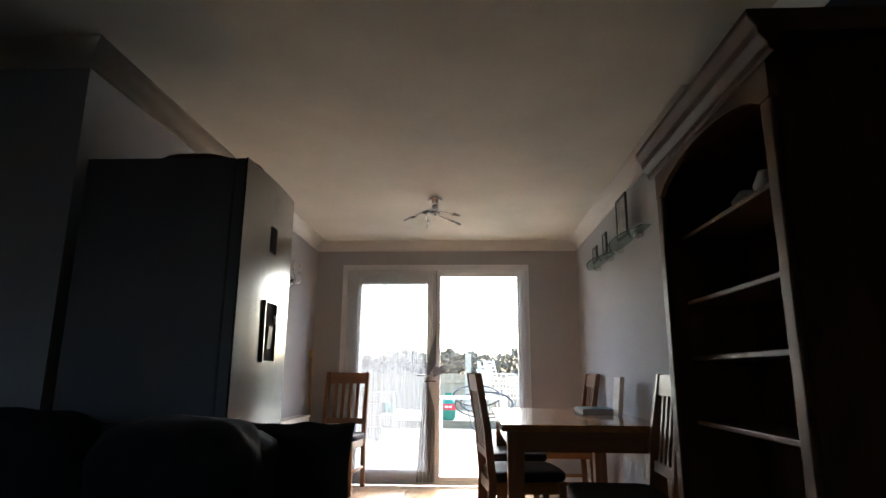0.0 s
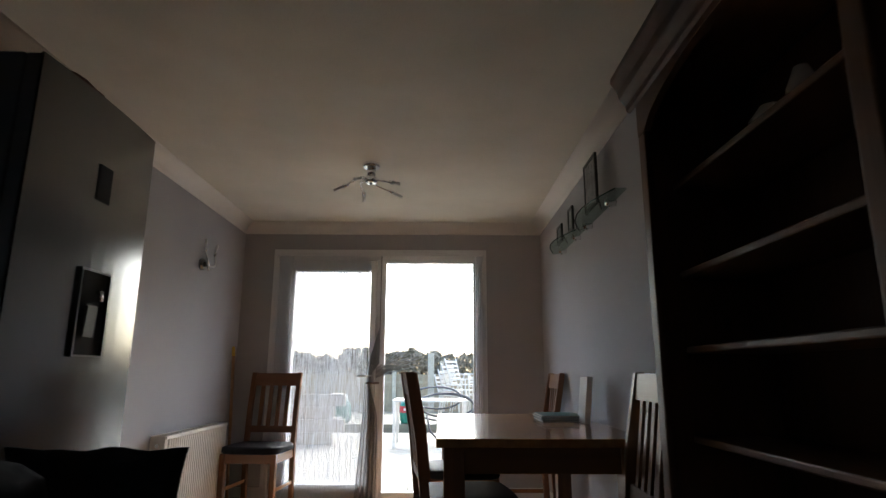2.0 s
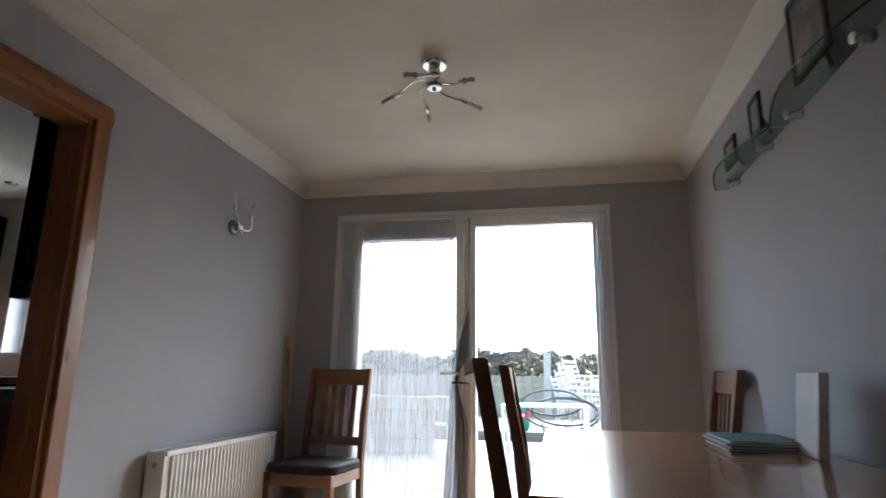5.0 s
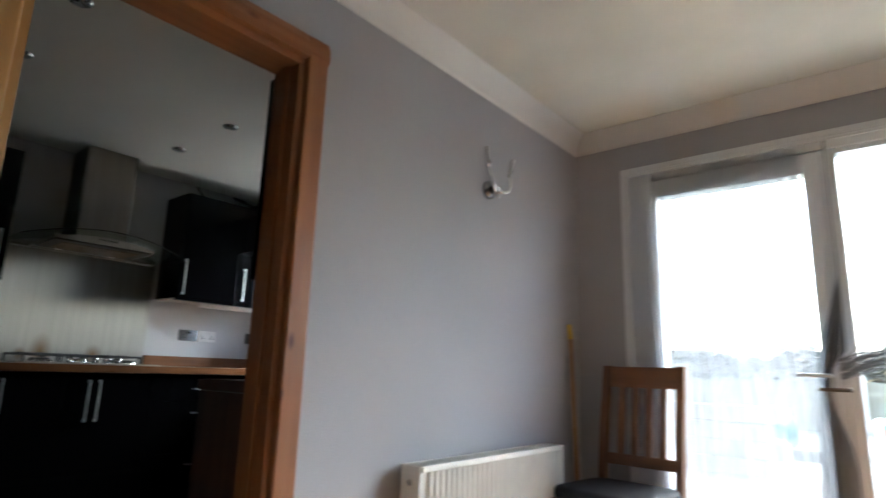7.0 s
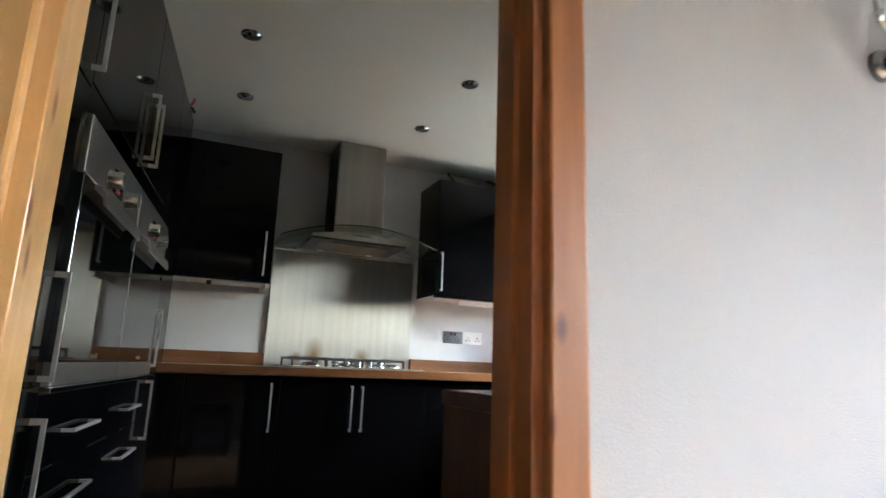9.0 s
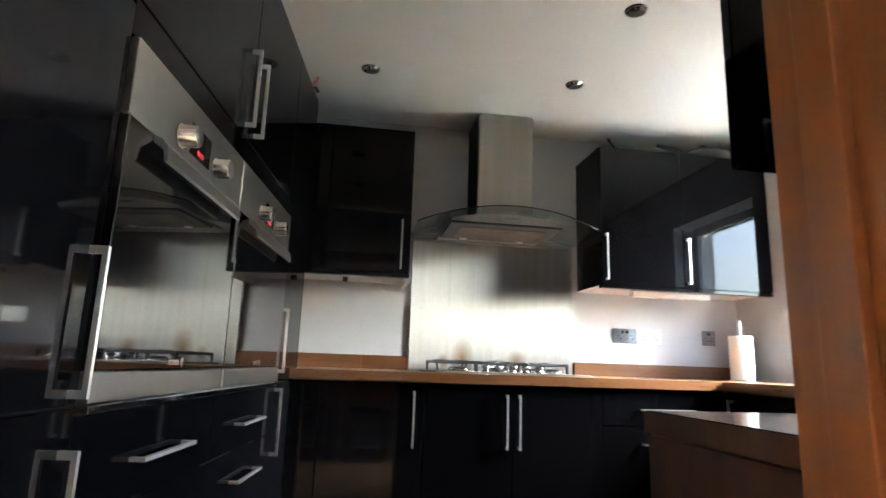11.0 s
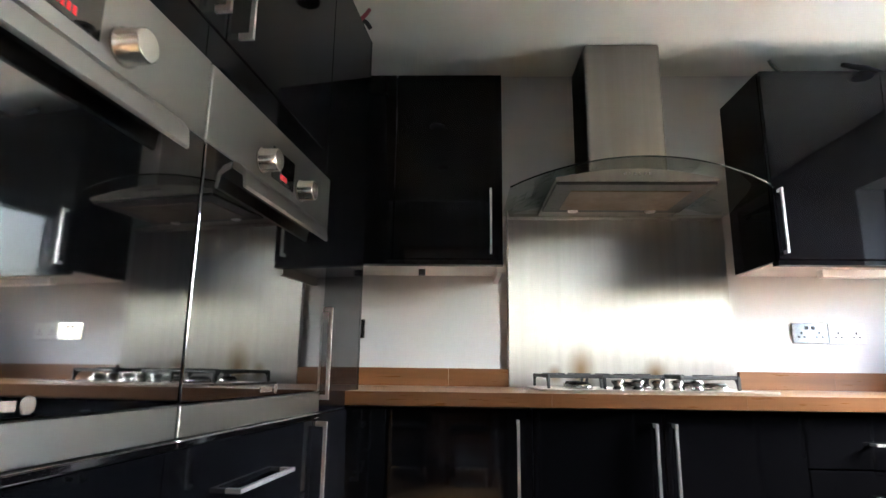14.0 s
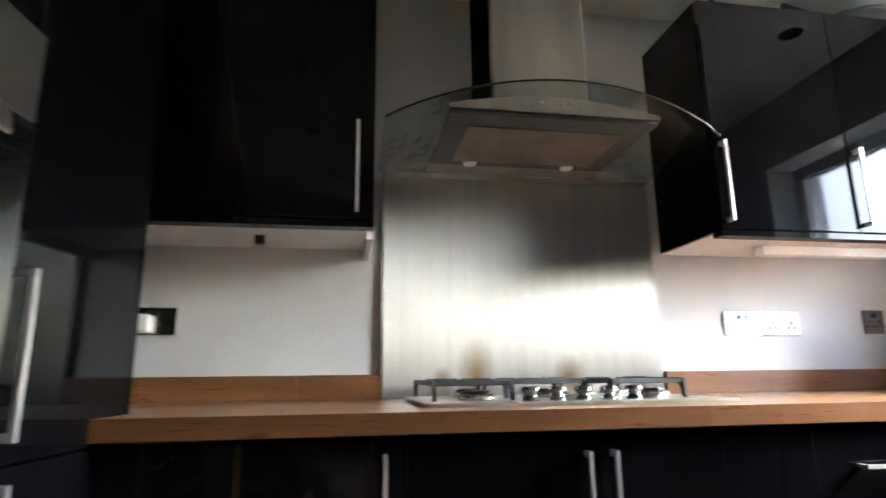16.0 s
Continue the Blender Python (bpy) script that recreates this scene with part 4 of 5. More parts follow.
def base_unit(y0, y1, doors, label, drawers=()):
    """Black gloss base cupboard on the hob wall, front to +x."""
    u = thing("base_unit", (-3.8, (y0 + y1) / 2, 0), label, "kitchen cabinet", "kitchen base units")
    part("carcass", B(KX + 0.05, -3.512, y0 + 0.001, y1 - 0.001, 0.12, 0.89), BLACK_IN, u)
    part("plinth", B(-3.56, -3.545, y0, y1, 0.002, 0.119), BLACK, u)
    for a, b, z0, z1, hy, hz in doors:
        d = part("door", B(-3.510, -3.490, a + 0.0015, b - 0.0015, z0, z1, bev=0.002), BLACK, u)
        if hy is not None:
            bar_handle(d, (-3.490, hy, hz[0]), (-3.490, hy, hz[1]), (0.03, 0, 0))
    for a, b, z0, z1, ya, yb, hz in drawers:
        d = part("drawer_front", B(-3.510, -3.490, a + 0.0015, b - 0.0015, z0, z1, bev=0.002), BLACK, u)
        bar_handle(d, (-3.490, ya, hz), (-3.490, yb, hz), (0.03, 0, 0))
    return u


BL = "black high-gloss base cupboard with chrome bar handles"
base_unit(3.14, 3.69, [(3.14, 3.27, 0.125, 0.885, None, None), (3.27, 3.69, 0.125, 0.885, 3.647, (0.635, 0.857))], BL)
base_unit(3.69, 4.46, [(3.69, 4.063, 0.125, 0.885, 4.037, (0.632, 0.852)), (4.063, 4.46, 0.125, 0.885, 4.091, (0.632, 0.852))], "black high-gloss double cupboard under the hob")
base_unit(4.46, 5.05, [], "black high-gloss drawer unit beside the hob", [(4.46, 5.05, 0.735, 0.885, 4.636, 4.878, 0.803), (4.46, 5.05, 0.43, 0.732, 4.636, 4.878, 0.66), (4.46, 5.05, 0.125, 0.427, 4.636, 4.878, 0.36)])
# run under the window
u = thing("base_unit", (-2.8, 5.3, 0), "black high-gloss base cupboards under the window", "kitchen cabinet", "kitchen base units")
part("carcass", B(-3.49, -2.06, 5.05, KY - 0.02, 0.12, 0.89), BLACK_IN, u)
for k in range(3):
    d = part("door", B(-3.47 + 0.46 * k, -3.47 + 0.46 * k + 0.457, 5.028, 5.048, 0.125, 0.885, bev=0.002), BLACK, u)
    bar_handle(d, (-3.47 + 0.46 * k + 0.05, 5.028, 0.635), (-3.47 + 0.46 * k + 0.05, 5.028, 0.857), (0, -0.03, 0))
# run along the dividing wall, with its end panel by the doorway
u = thing("base_unit", (-1.75, 4.7, 0), "base cupboards with dark walnut end panel beside the doorway", "kitchen cabinet", "kitchen base units")
part("carcass", B(-2.00, KD - 0.012, 3.912, KY - 0.01, 0.12, 0.858), BLACK_IN, u)
part("end_panel", B(-2.035, KD - 0.01, 3.89, 3.910, 0.0, 0.86, bev=0.002), WALNUT, u, "dark walnut end panel")
for k in range(2):
    d = part("door", B(-2.022, -2.002, 3.915 + 0.56 * k, 3.915 + 0.56 * k + 0.557, 0.125, 0.855, bev=0.002), BLACK, u)
    bar_handle(d, (-2.022, 4.40 + 0.15 * k, 0.6), (-2.022, 4.40 + 0.15 * k, 0.82), (-0.03, 0, 0))

# worktops: glued staves
def staves(name, x0, x1, y0, y1, z0, z1, along, label, seed, width=0.105, ln=0.55):
    rng = random.Random(seed)
    w = tagged(new(name), label, "worktop")
    BASE[w.name] = Vector((0, 0, 0))
    lo, hi = (y0, y1) if along == "y" else (x0, x1)
    c0, c1 = (x0, x1) if along == "y" else (y0, y1)
    rows = max(1, round((c1 - c0) / width))
    for r in range(rows):
        a, b = c0 + (c1 - c0) * r / rows, c0 + (c1 - c0) * (r + 1) / rows
        p = lo
        first = rng.uniform(0.15, ln)
        while p < hi - 1e-4:
            q = min(hi, p + (first if p == lo else ln * rng.uniform(0.75, 1.2)))
            if hi - q < 0.08:
                q = hi
            g = 0.0004
            bm = B(a + g, b - g, p + g, q - g, z0, z1) if along == "y" else B(p + g, q - g, a + g, b - g, z0, z1)
            part("stave", bm, STAVE if along == "y" else STAVE_X, w)
            p = q
    return w


staves("worktop", KX + 0.003, -3.462, KY0 + 0.02, KY - 0.003, 0.893, 0.932, "y", "oiled oak block worktop carrying the hob", 1)
staves("worktop", -3.460, -2.05, 5.01, KY - 0.003, 0.893, 0.932, "x", "oiled oak block worktop under the window", 2)
w3 = thing("worktop", (-1.78, 4.7, 0.862), "dark glossy walnut worktop beside the doorway", "worktop")
part("slab", B(-2.04, KD - 0.009, 3.888, KY - 0.003, 0.862, 0.900, bev=0.002), WALNUT_TOP, w3)
part("edge_band", B(-2.039, KD - 0.010, 3.885, 3.8875, 0.863, 0.898), WALNUT, w3)
staves("upstand", KX + 0.001, KX + 0.020, KY0 + 0.02, 3.676, 0.933, 1.003, "y", "oak block upstand along the kitchen wall", 4, 0.03, 0.45)
staves("upstand", KX + 0.001, KX + 0.020, 4.582, KY - 0.004, 0.933, 1.003, "y", "oak block upstand along the kitchen wall", 5, 0.03, 0.5)

# splashback and hob
spb = thing("splashback", (KX, 4.13, 0.94), "brushed steel splashback with brown heat stains", "splashback")
SPL = mat("stained_brushed_steel", (0.56, 0.545, 0.51), 0.50, 1.0, (0.50, 0.485, 0.455), 3, 0.0, 14, (1, 9, 0.3), 0, 3, 0.05, 0.97, grain=(0, 1, 0))
nt = SPL.node_tree
bs = nt.nodes["Principled BSDF"]
src = bs.inputs["Base Color"].links[0].from_socket
tc = nt.nodes.new("ShaderNodeTexCoord")
for (sy, sz, ry, rz) in ((-0.165, 0.06, 0.055, 0.10), (0.13, 0.05, 0.05, 0.06), (-0.27, 0.04, 0.03, 0.04)):
    mp = nt.nodes.new("ShaderNodeMapping")
    mp.inputs["Location"].default_value = (0, -sy / ry, -sz / rz)
    mp.inputs["Scale"].default_value = (0.01, 1 / ry, 1 / rz)
    ln_ = nt.nodes.new("ShaderNodeVectorMath")
    ln_.operation = "LENGTH"
    mr = nt.nodes.new("ShaderNodeMapRange")
    mr.inputs["From Min"].default_value, mr.inputs["From Max"].default_value = 0.1, 1.2
    mr.inputs["To Min"].default_value, mr.inputs["To Max"].default_value = 0.88, 0.0
    nt.links.new(tc.outputs["Object"], mp.inputs["Vector"])
    nt.links.new(mp.outputs[0], ln_.inputs[0])
    nt.links.new(ln_.outputs["Value"], mr.inputs["Value"])
    mx = nt.nodes.new("ShaderNodeMix")
    mx.data_type = "RGBA"
    mx.inputs["B"].default_value = (0.24, 0.15, 0.06, 1)
    nt.links.new(mr.outputs[0], mx.inputs["Factor"])
    nt.links.new(src, mx.inputs["A"])
    src = mx.outputs["Result"]
nt.links.new(src, bs.inputs["Base Color"])
part("plate", B(KX + 0.001, KX + 0.010, 3.681, 4.575, 0.934, 1.66, bev=0.001), SPL, spb)
part("edge_strip", B(KX + 0.001, KX + 0.013, 3.673, 3.680, 0.934, 1.66), SATIN, spb)

hob = thing("gas_hob", (-3.82, 4.1, 0.932), "stainless steel five-burner gas hob with cast iron supports", "hob")
HX0, HX1, HY0, HY1 = -4.07, -3.595, 3.735, 4.47
part("tray", prism(oval((HX0 + HX1) / 2, (HY0 + HY1) / 2, HX1 - HX0, HY1 - HY0, 0.02), "z", 0.9325, 0.940, 0.002), STEEL_Y, hob)
for x, y, r in ((-3.75, 3.88, 0.045), (-3.96, 3.90, 0.035), (-3.88, 4.10, 0.06), (-3.97, 4.33, 0.04), (-3.78, 4.345, 0.045)):
    bu = part("burner", T([(x, y, 0.940), (x, y, 0.948), (x, y, 0.955)], [r, r, r * 0.85], n=18), SATIN, hob)
    part("burner_cap", T([(x, y, 0.955), (x, y, 0.962)], [r * 0.8, r * 0.7], n=18), IRON, bu)
for y0, y1, x1 in ((3.765, 3.955, -3.68), (3.965, 4.185, -3.80), (4.195, 4.385, -3.68)):
    x0, z1 = -4.05, 0.987
    ym, xm = (y0 + y1) / 2, (x0 + x1) / 2
    arch = [(x0, 0.9405), (x0 + 0.012, 0.9405), (x0 + 0.018, 0.962), (x0 + 0.032, z1 - 0.012), (x1 - 0.032, z1 - 0.012), (x1 - 0.018, 0.962), (x1 - 0.012, 0.9405), (x1, 0.9405), (x1 - 0.001, z1 - 0.006), (x1 - 0.008, z1), (x0 + 0.008, z1), (x0 + 0.001, z1 - 0.006)]
    ps = part("pan_support", prism(arch, "y", y0, y0 + 0.009, 0.0015), IRON, hob, "grey cast iron pan support")
    part("side_bar", prism(arch, "y", y1 - 0.009, y1, 0.0015), IRON, ps)
    for x in (x0 + 0.004, x1 - 0.014):
        part("cross_bar", B(x, x + 0.010, y0 + 0.009, y1 - 0.009, z1 - 0.013, z1 - 0.001, bev=0.002, seg=1), IRON, ps)
    for a in ((x0 + 0.014, x0 + 0.14, ym - 0.005, ym + 0.005), (x1 - 0.14, x1 - 0.014, ym - 0.005, ym + 0.005), (xm - 0.005, xm + 0.005, y0 + 0.009, y0 + 0.065), (xm - 0.005, xm + 0.005, y1 - 0.065, y1 - 0.009)):
        part("finger", B(*a, z1 - 0.014, z1 + 0.003, bev=0.002, seg=1), IRON, ps)
for k in range(5):
    y = 3.985 + 0.0622 * k
    part("knob", T([(-3.655, y, z) for z in (0.940, 0.945, 0.947, 0.953, 0.957, 0.962, 0.968, 0.971, 0.972)], [0.018, 0.018, 0.0145, 0.0125, 0.016, 0.0205, 0.0205, 0.017, 0.010], n=20), PLATE, hob, "chrome mushroom control knob")
# hood
hood = thing("cooker_hood", (-3.9, 4.11, 1.62), "steel chimney cooker hood with curved glass canopy", "cooker hood")
part("chimney", B(KX + 0.002, -3.857, 3.97, 4.27, 1.66, CZ - 0.008, bev=0.014, seg=4), CHIM, hood)
part("canopy_box", prism([(3.80, 1.6225), (4.345, 1.6225), (4.345, 1.634)] + [(4.345 - 0.545 * k / 14, 1.634 + 0.033 * math.sin(math.pi * k / 14)) for k in range(1, 14)] + [(3.80, 1.634)], "x", KX + 0.002, -3.615), CHIM, hood)
part("underside", B(-3.968, -3.622, 3.803, 4.342, 1.612, 1.6235, bev=0.003), UNDER, hood)
part("filter", B(-3.925, -3.69, 3.865, 4.28, 1.609, 1.6125), FILTER, hood, "greasy aluminium grease filter")
for y in (3.92, 4.22):
    part("hood_lamp", T([(-3.945, y, 1.614), (-3.945, y, 1.606)], [0.022, 0.018], n=16), WPLASTIC, hood)
for k in range(6):
    y = 4.03 + 0.017 * k
    part("button", T([(-3.616, y, 1.648), (-3.610, y, 1.648)], 0.0045, n=10), CHROME, hood)
part("back_rail", B(KX + 0.013, KX + 0.06, 3.68, 4.55, 1.618, 1.632, bev=0.002), STEEL_Y, hood)
gl = bmesh.new()
nu, nv = 24, 8
top = []
for i in range(nu + 1):
    t = i / nu
    y = 3.655 + (4.57 - 3.655) * t
    s = 1 - (2 * t - 1) ** 2
    row = []
    for j in range(nv + 1):
        v = j / nv
        xfr = -3.70 + 0.10 * s ** 0.8
        x = KX + 0.012 + (xfr - KX - 0.012) * v
        row.append(gl.verts.new((x, y, 1.63 + 0.078 * s)))
    top.append(row)
for a, b in zip(top, top[1:]):
    for j in range(nv):
        gl.faces.new((a[j], a[j + 1], b[j + 1], b[j])).smooth = True
edge = [(v.co.x, v.co.y, v.co.z - 0.003) for v in (r[-1] for r in top)]
bmesh.ops.solidify(gl, geom=list(gl.faces), thickness=0.006)
canopy = part("glass_canopy", gl, HOODGLASS, hood, "curved smoked glass canopy")
part("glass_edge", T([(x + 0.002, y, z) for x, y, z in edge], 0.0028, n=8), GLASSEDGE, canopy)

# wall cupboards
def wall_unit(y0, y1, z0, z1, doors, label):
    u = thing("wall_unit", (-3.95, (y0 + y1) / 2, z0), label, "kitchen cabinet", "kitchen wall units")
    part("carcass", B(KX + 0.002, -3.812, y0, y1, z0, z1, bev=0.001), BLACK, u)
    for a, b, hy in doors:
        d = part("door", B(-3.810, -3.790, a + 0.0015, b - 0.0015, z0 + 0.002, z1 - 0.002, bev=0.002), BLACK, u)
        if hy is not None:
            bar_handle(d, (-3.790, hy, z0 + 0.02), (-3.790, hy, z0 + 0.26), (0.03, 0, 0))
    part("light_pelmet", B(-3.835, -3.795, y0, y1, z0 - 0.018, z0 - 0.001), BLACK, u)
    part("underside", B(KX + 0.003, -3.836, y0 + 0.002, y1 - 0.002, z0 - 0.006, z0 - 0.001), PELMET, u, "pale grey underside")
    return u


wall_unit(2.95, 3.635, 1.385, 2.11, [(2.95, 3.235, None), (3.235, 3.635, 3.59)], "black high-gloss wall cupboard next to the cooker hood")
w2 = wall_unit(4.61, 5.565, 1.392, 2.125, [(4.61, 5.06, 4.632), (5.06, 5.565, 5.08)], "black high-gloss double wall cupboard by the window")
part("strip_light", B(-3.98, -3.94, 4.85, 5.30, 1.356, 1.3855, bev=0.004), WPLASTIC, w2, "slim white under-cupboard strip light")
part("pelmet_return", B(KX + 0.003, -3.835, 3.617, 3.635, 1.345, 1.378), PELMET, bpy.data.objects["wall_unit"])
part("bracket", B(-3.98, -3.955, 3.32, 3.345, 1.355, 1.378), BPLASTIC, bpy.data.objects["wall_unit"])
u = thing("wall_unit", (-1.65, 4.4, 1.25), "black high-gloss wall cupboard beside the doorway", "kitchen cabinet", "kitchen wall units")
part("carcass", B(-1.768, KD - 0.008, 3.90, 4.92, 1.25, 2.03, bev=0.001), BLACK, u)
for k in range(2):
    d = part("door", B(-1.79, -1.770, 3.90 + 0.51 * k, 3.90 + 0.51 * k + 0.507, 1.252, 2.028, bev=0.002), BLACK, u)
    bar_handle(d, (-1.79, 4.36 + 0.1 * k, 1.28), (-1.79, 4.36 + 0.1 * k, 1.52), (-0.03, 0, 0))

# things on the cupboards
pan = thing("frying_pan", (-3.93, 5.30, 2.125), "dark lidded frying pan on top of the wall cupboard", "frying pan")
PC = (-3.93, 5.30)
part("pan_body", T([(*PC, z) for z in (2.1255, 2.130, 2.165, 2.178)], [0.105, 0.118, 0.132, 0.134], n=32), IRON, pan)
part("pan_lid", T([(*PC, z) for z in (2.1785, 2.184, 2.200, 2.212, 2.217)], [0.136, 0.130, 0.095, 0.05, 0.015], n=32), PLATE, pan, "dull steel domed lid")
part("pan_knob", T([(*PC, z) for z in (2.216, 2.226, 2.236, 2.239)], [0.010, 0.012, 0.022, 0.014], n=16), BPLASTIC, pan)
part("pan_handle", T([(-3.90, 5.17, 2.168), (-3.87, 5.07, 2.178), (-3.85, 4.97, 2.182)], [0.010, 0.013, 0.009]), BPLASTIC, pan)
cab = thing("cable_end", (-3.9, 4.72, 2.125), "short curled black cable end on the wall cupboard", "cable")
part("cable", T(arc((-3.85, 4.78, 2.131), (-3.82, 4.67, 2.185), (0, -0.01, -0.015)), 0.006), BPLASTIC, cab)

# sockets
def socket(name, y0, y1, z0, z1, material, label, gangs):
    s = thing(name, (KX, (y0 + y1) / 2, z0), label, "socket", "kitchen sockets")
    part("plate", B(KX + 0.0005, KX + 0.009, y0, y1, z0, z1, bev=0.002), material, s)
    for g in range(gangs):
        yc = y0 + (y1 - y0) * (g + 0.5) / gangs
        zc = (z0 + z1) / 2 - 0.012
        part("socket_slot", B(KX + 0.009, KX + 0.0098, yc - 0.003, yc + 0.003, zc + 0.008, zc + 0.018), BPLASTIC, s)
        for o in (-0.011, 0.011):
            part("socket_slot", B(KX + 0.009, KX + 0.0098, yc + o - 0.004, yc + o + 0.004, zc - 0.006, zc), BPLASTIC, s)
        ys = yc + (0.022 if g == 0 else -0.022)
        part("switch", B(KX + 0.009, KX + 0.013, ys - 0.006, ys + 0.006, z1 - 0.026, z1 - 0.012, bev=0.001), BPLASTIC if material in (PLATE, SATIN) else WPLASTIC, s)
    return s


socket("double_socket", 4.812, 4.952, 1.117, 1.197, PLATE, "chrome double socket on the kitchen wall", 2)
socket("double_socket", 4.956, 5.098, 1.117, 1.197, WPLASTIC, "white double socket on the kitchen wall", 2)
socket("switch_plate", 5.352, 5.432, 1.122, 1.204, PLATE, "chrome switch plate on the kitchen wall", 2)
s = socket("double_socket", 2.962, 3.094, 1.118, 1.197, SATIN, "chrome double socket with a white plug above the worktop", 2)
part("plug", B(KX + 0.010, KX + 0.045, 2.985, 3.03, 1.125, 1.175, bev=0.006), WPLASTIC, s, "white plug")

# kitchen roll
kr = thing("kitchen_roll", (-3.8, 5.36, 0.932), "white kitchen roll on a chrome stand", "kitchen roll")
part("stand_base", T([(-3.8, 5.36, 0.9325), (-3.8, 5.36, 0.94)], 0.075, n=28), CHROME, kr)
part("stand_rod", T([(-3.8, 5.36, 0.94), (-3.8, 5.36, 1.235), (-3.8, 5.36, 1.24)], [0.006, 0.006, 0.004]), CHROME, kr)
part("paper", T([(-3.8, 5.36, 0.941), (-3.8, 5.36, 0.945), (-3.8, 5.36, 1.155), (-3.8, 5.36, 1.16)], [0.054, 0.057, 0.057, 0.054], n=32), PAPER, kr)

# spotlights
for k, (x, y) in enumerate(((-2.92, 3.355), (-3.53, 3.39), (-2.875, 4.35), (-3.47, 4.345), (-3.45, 5.25), (-2.28, 3.37), (-2.28, 4.35))):
    dl = thing("spotlight", (x, y, CZ), "recessed chrome ceiling spotlight, switched off", "spotlight", "kitchen spotlights")
    z = CZ - 0.006
    part("ring", T([(x, y, z - 0.0005), (x, y, z - 0.005), (x, y, z - 0.006), (x, y, z - 0.002)], [0.043, 0.042, 0.036, 0.031], n=24, caps=False), CHROME, dl)
    part("bulb", T([(x, y, z - 0.0005), (x, y, z - 0.003)], [0.031, 0.028], n=20), BPLASTIC, dl)
    part("bulb_lens", T([(x, y, z - 0.003), (x, y, z - 0.0036)], [0.018, 0.016], n=16), SATIN, dl)

# ---- tall run with the ovens, in its own axes: x along the run, front at y = 0 ----
RUN = pose(-3.21, 3.121, 0, 0, 0, -6.3)


def run_thing(name, label, category, group=""):
    t = thing(name, (0, 0, 0), label, category, group)
    return t


def settle(t):
    t.matrix_basis = RUN
    return t


Q0, Q1, Q2, Q3, QE = -0.375, 0.0, 0.60, 1.20, 1.57
u = run_thing("tall_unit", "tall black high-gloss oven housing with cupboards and drawers", "kitchen cabinet")
part("carcass", box(box(box(bmesh.new(), Q1 + 0.002, Q3 - 0.002, -0.56, -0.022, 0.13, 0.888), Q1 + 0.002, Q3 - 0.002, -0.56, -0.022, 1.492, 2.13), Q1 + 0.002, Q3 - 0.002, -0.58, -0.562, 0.13, 2.13), BLACK_IN, u)
part("plinth", B(Q1, Q3, -0.075, -0.06, 0.0, 0.128), BLACK, u)
for a, b, a2, b2, hs in ((Q1, Q2, Q1, 0.547, 0.505), (Q2, Q3, 0.547, Q3, 0.589)):
    d = part("door", B(a2 + 0.0015, b2 - 0.0015, -0.020, 0.0, 1.558, 2.13, bev=0.002), BLACK, u)
    bar_handle(d, (hs, 0.0, 1.585), (hs, 0.0, 1.815), (0, 0.03, 0))
    part("filler_strip", B(a + 0.0015, b - 0.0015, -0.020, -0.002, 1.490, 1.5555), BLACK, u)
    for z0, z1, hz in ((0.714, 0.872, 0.797), (0.42, 0.711, 0.645), (0.13, 0.417, 0.36)):
        d = part("drawer_front", B(a + 0.0015, b - 0.0015, -0.020, 0.0, z0, z1, bev=0.002), BLACK, u)
        c = (a + b) / 2
        bar_handle(d, (c - 0.13, 0.0, hz - 0.012), (c + 0.112, 0.0, hz - 0.012), (0, 0.03, 0))
settle(u)
u = run_thing("tall_unit", "narrow tall black high-gloss larder cupboard beside the oven", "kitchen cabinet")
part("carcass", B(Q0 + 0.001, Q1 - 0.001, -0.56, -0.022, 0.13, 2.13), BLACK_IN, u)
part("end_panel", B(Q0 - 0.018, Q0, -0.60, 0.0, 0.0, 2.13, bev=0.001), BLACK, u)
for z0, z1, hz in ((0.13, 0.883, (0.637, 0.866)), (0.887, 2.13, (0.918, 1.148))):
    d = part("door", B(Q0 + 0.0015, Q1 - 0.0015, -0.020, 0.0, z0, z1, bev=0.002), BLACK, u)
    bar_handle(d, (Q1 - 0.024, 0.0, hz[0]), (Q1 - 0.024, 0.0, hz[1]), (0, 0.03, 0))
settle(u)
u = run_thing("tall_unit", "tall black high-gloss integrated fridge housing", "kitchen cabinet")
part("carcass", B(Q3 + 0.001, QE - 0.001, -0.56, -0.022, 0.13, 2.13), BLACK_IN, u)
for z0, z1, hz in ((0.13, 0.885, (0.60, 0.83)), (0.889, 1.54, (0.90, 1.122)), (1.545, 2.13, (1.575, 1.80))):
    d = part("door", B(Q3 + 0.0015, QE - 0.0015, -0.020, 0.0, z0, z1, bev=0.002), BLACK, u)
    bar_handle(d, (Q3 + 0.025, 0.0, hz[0]), (Q3 + 0.025, 0.0, hz[1]), (0, 0.03, 0))
settle(u)


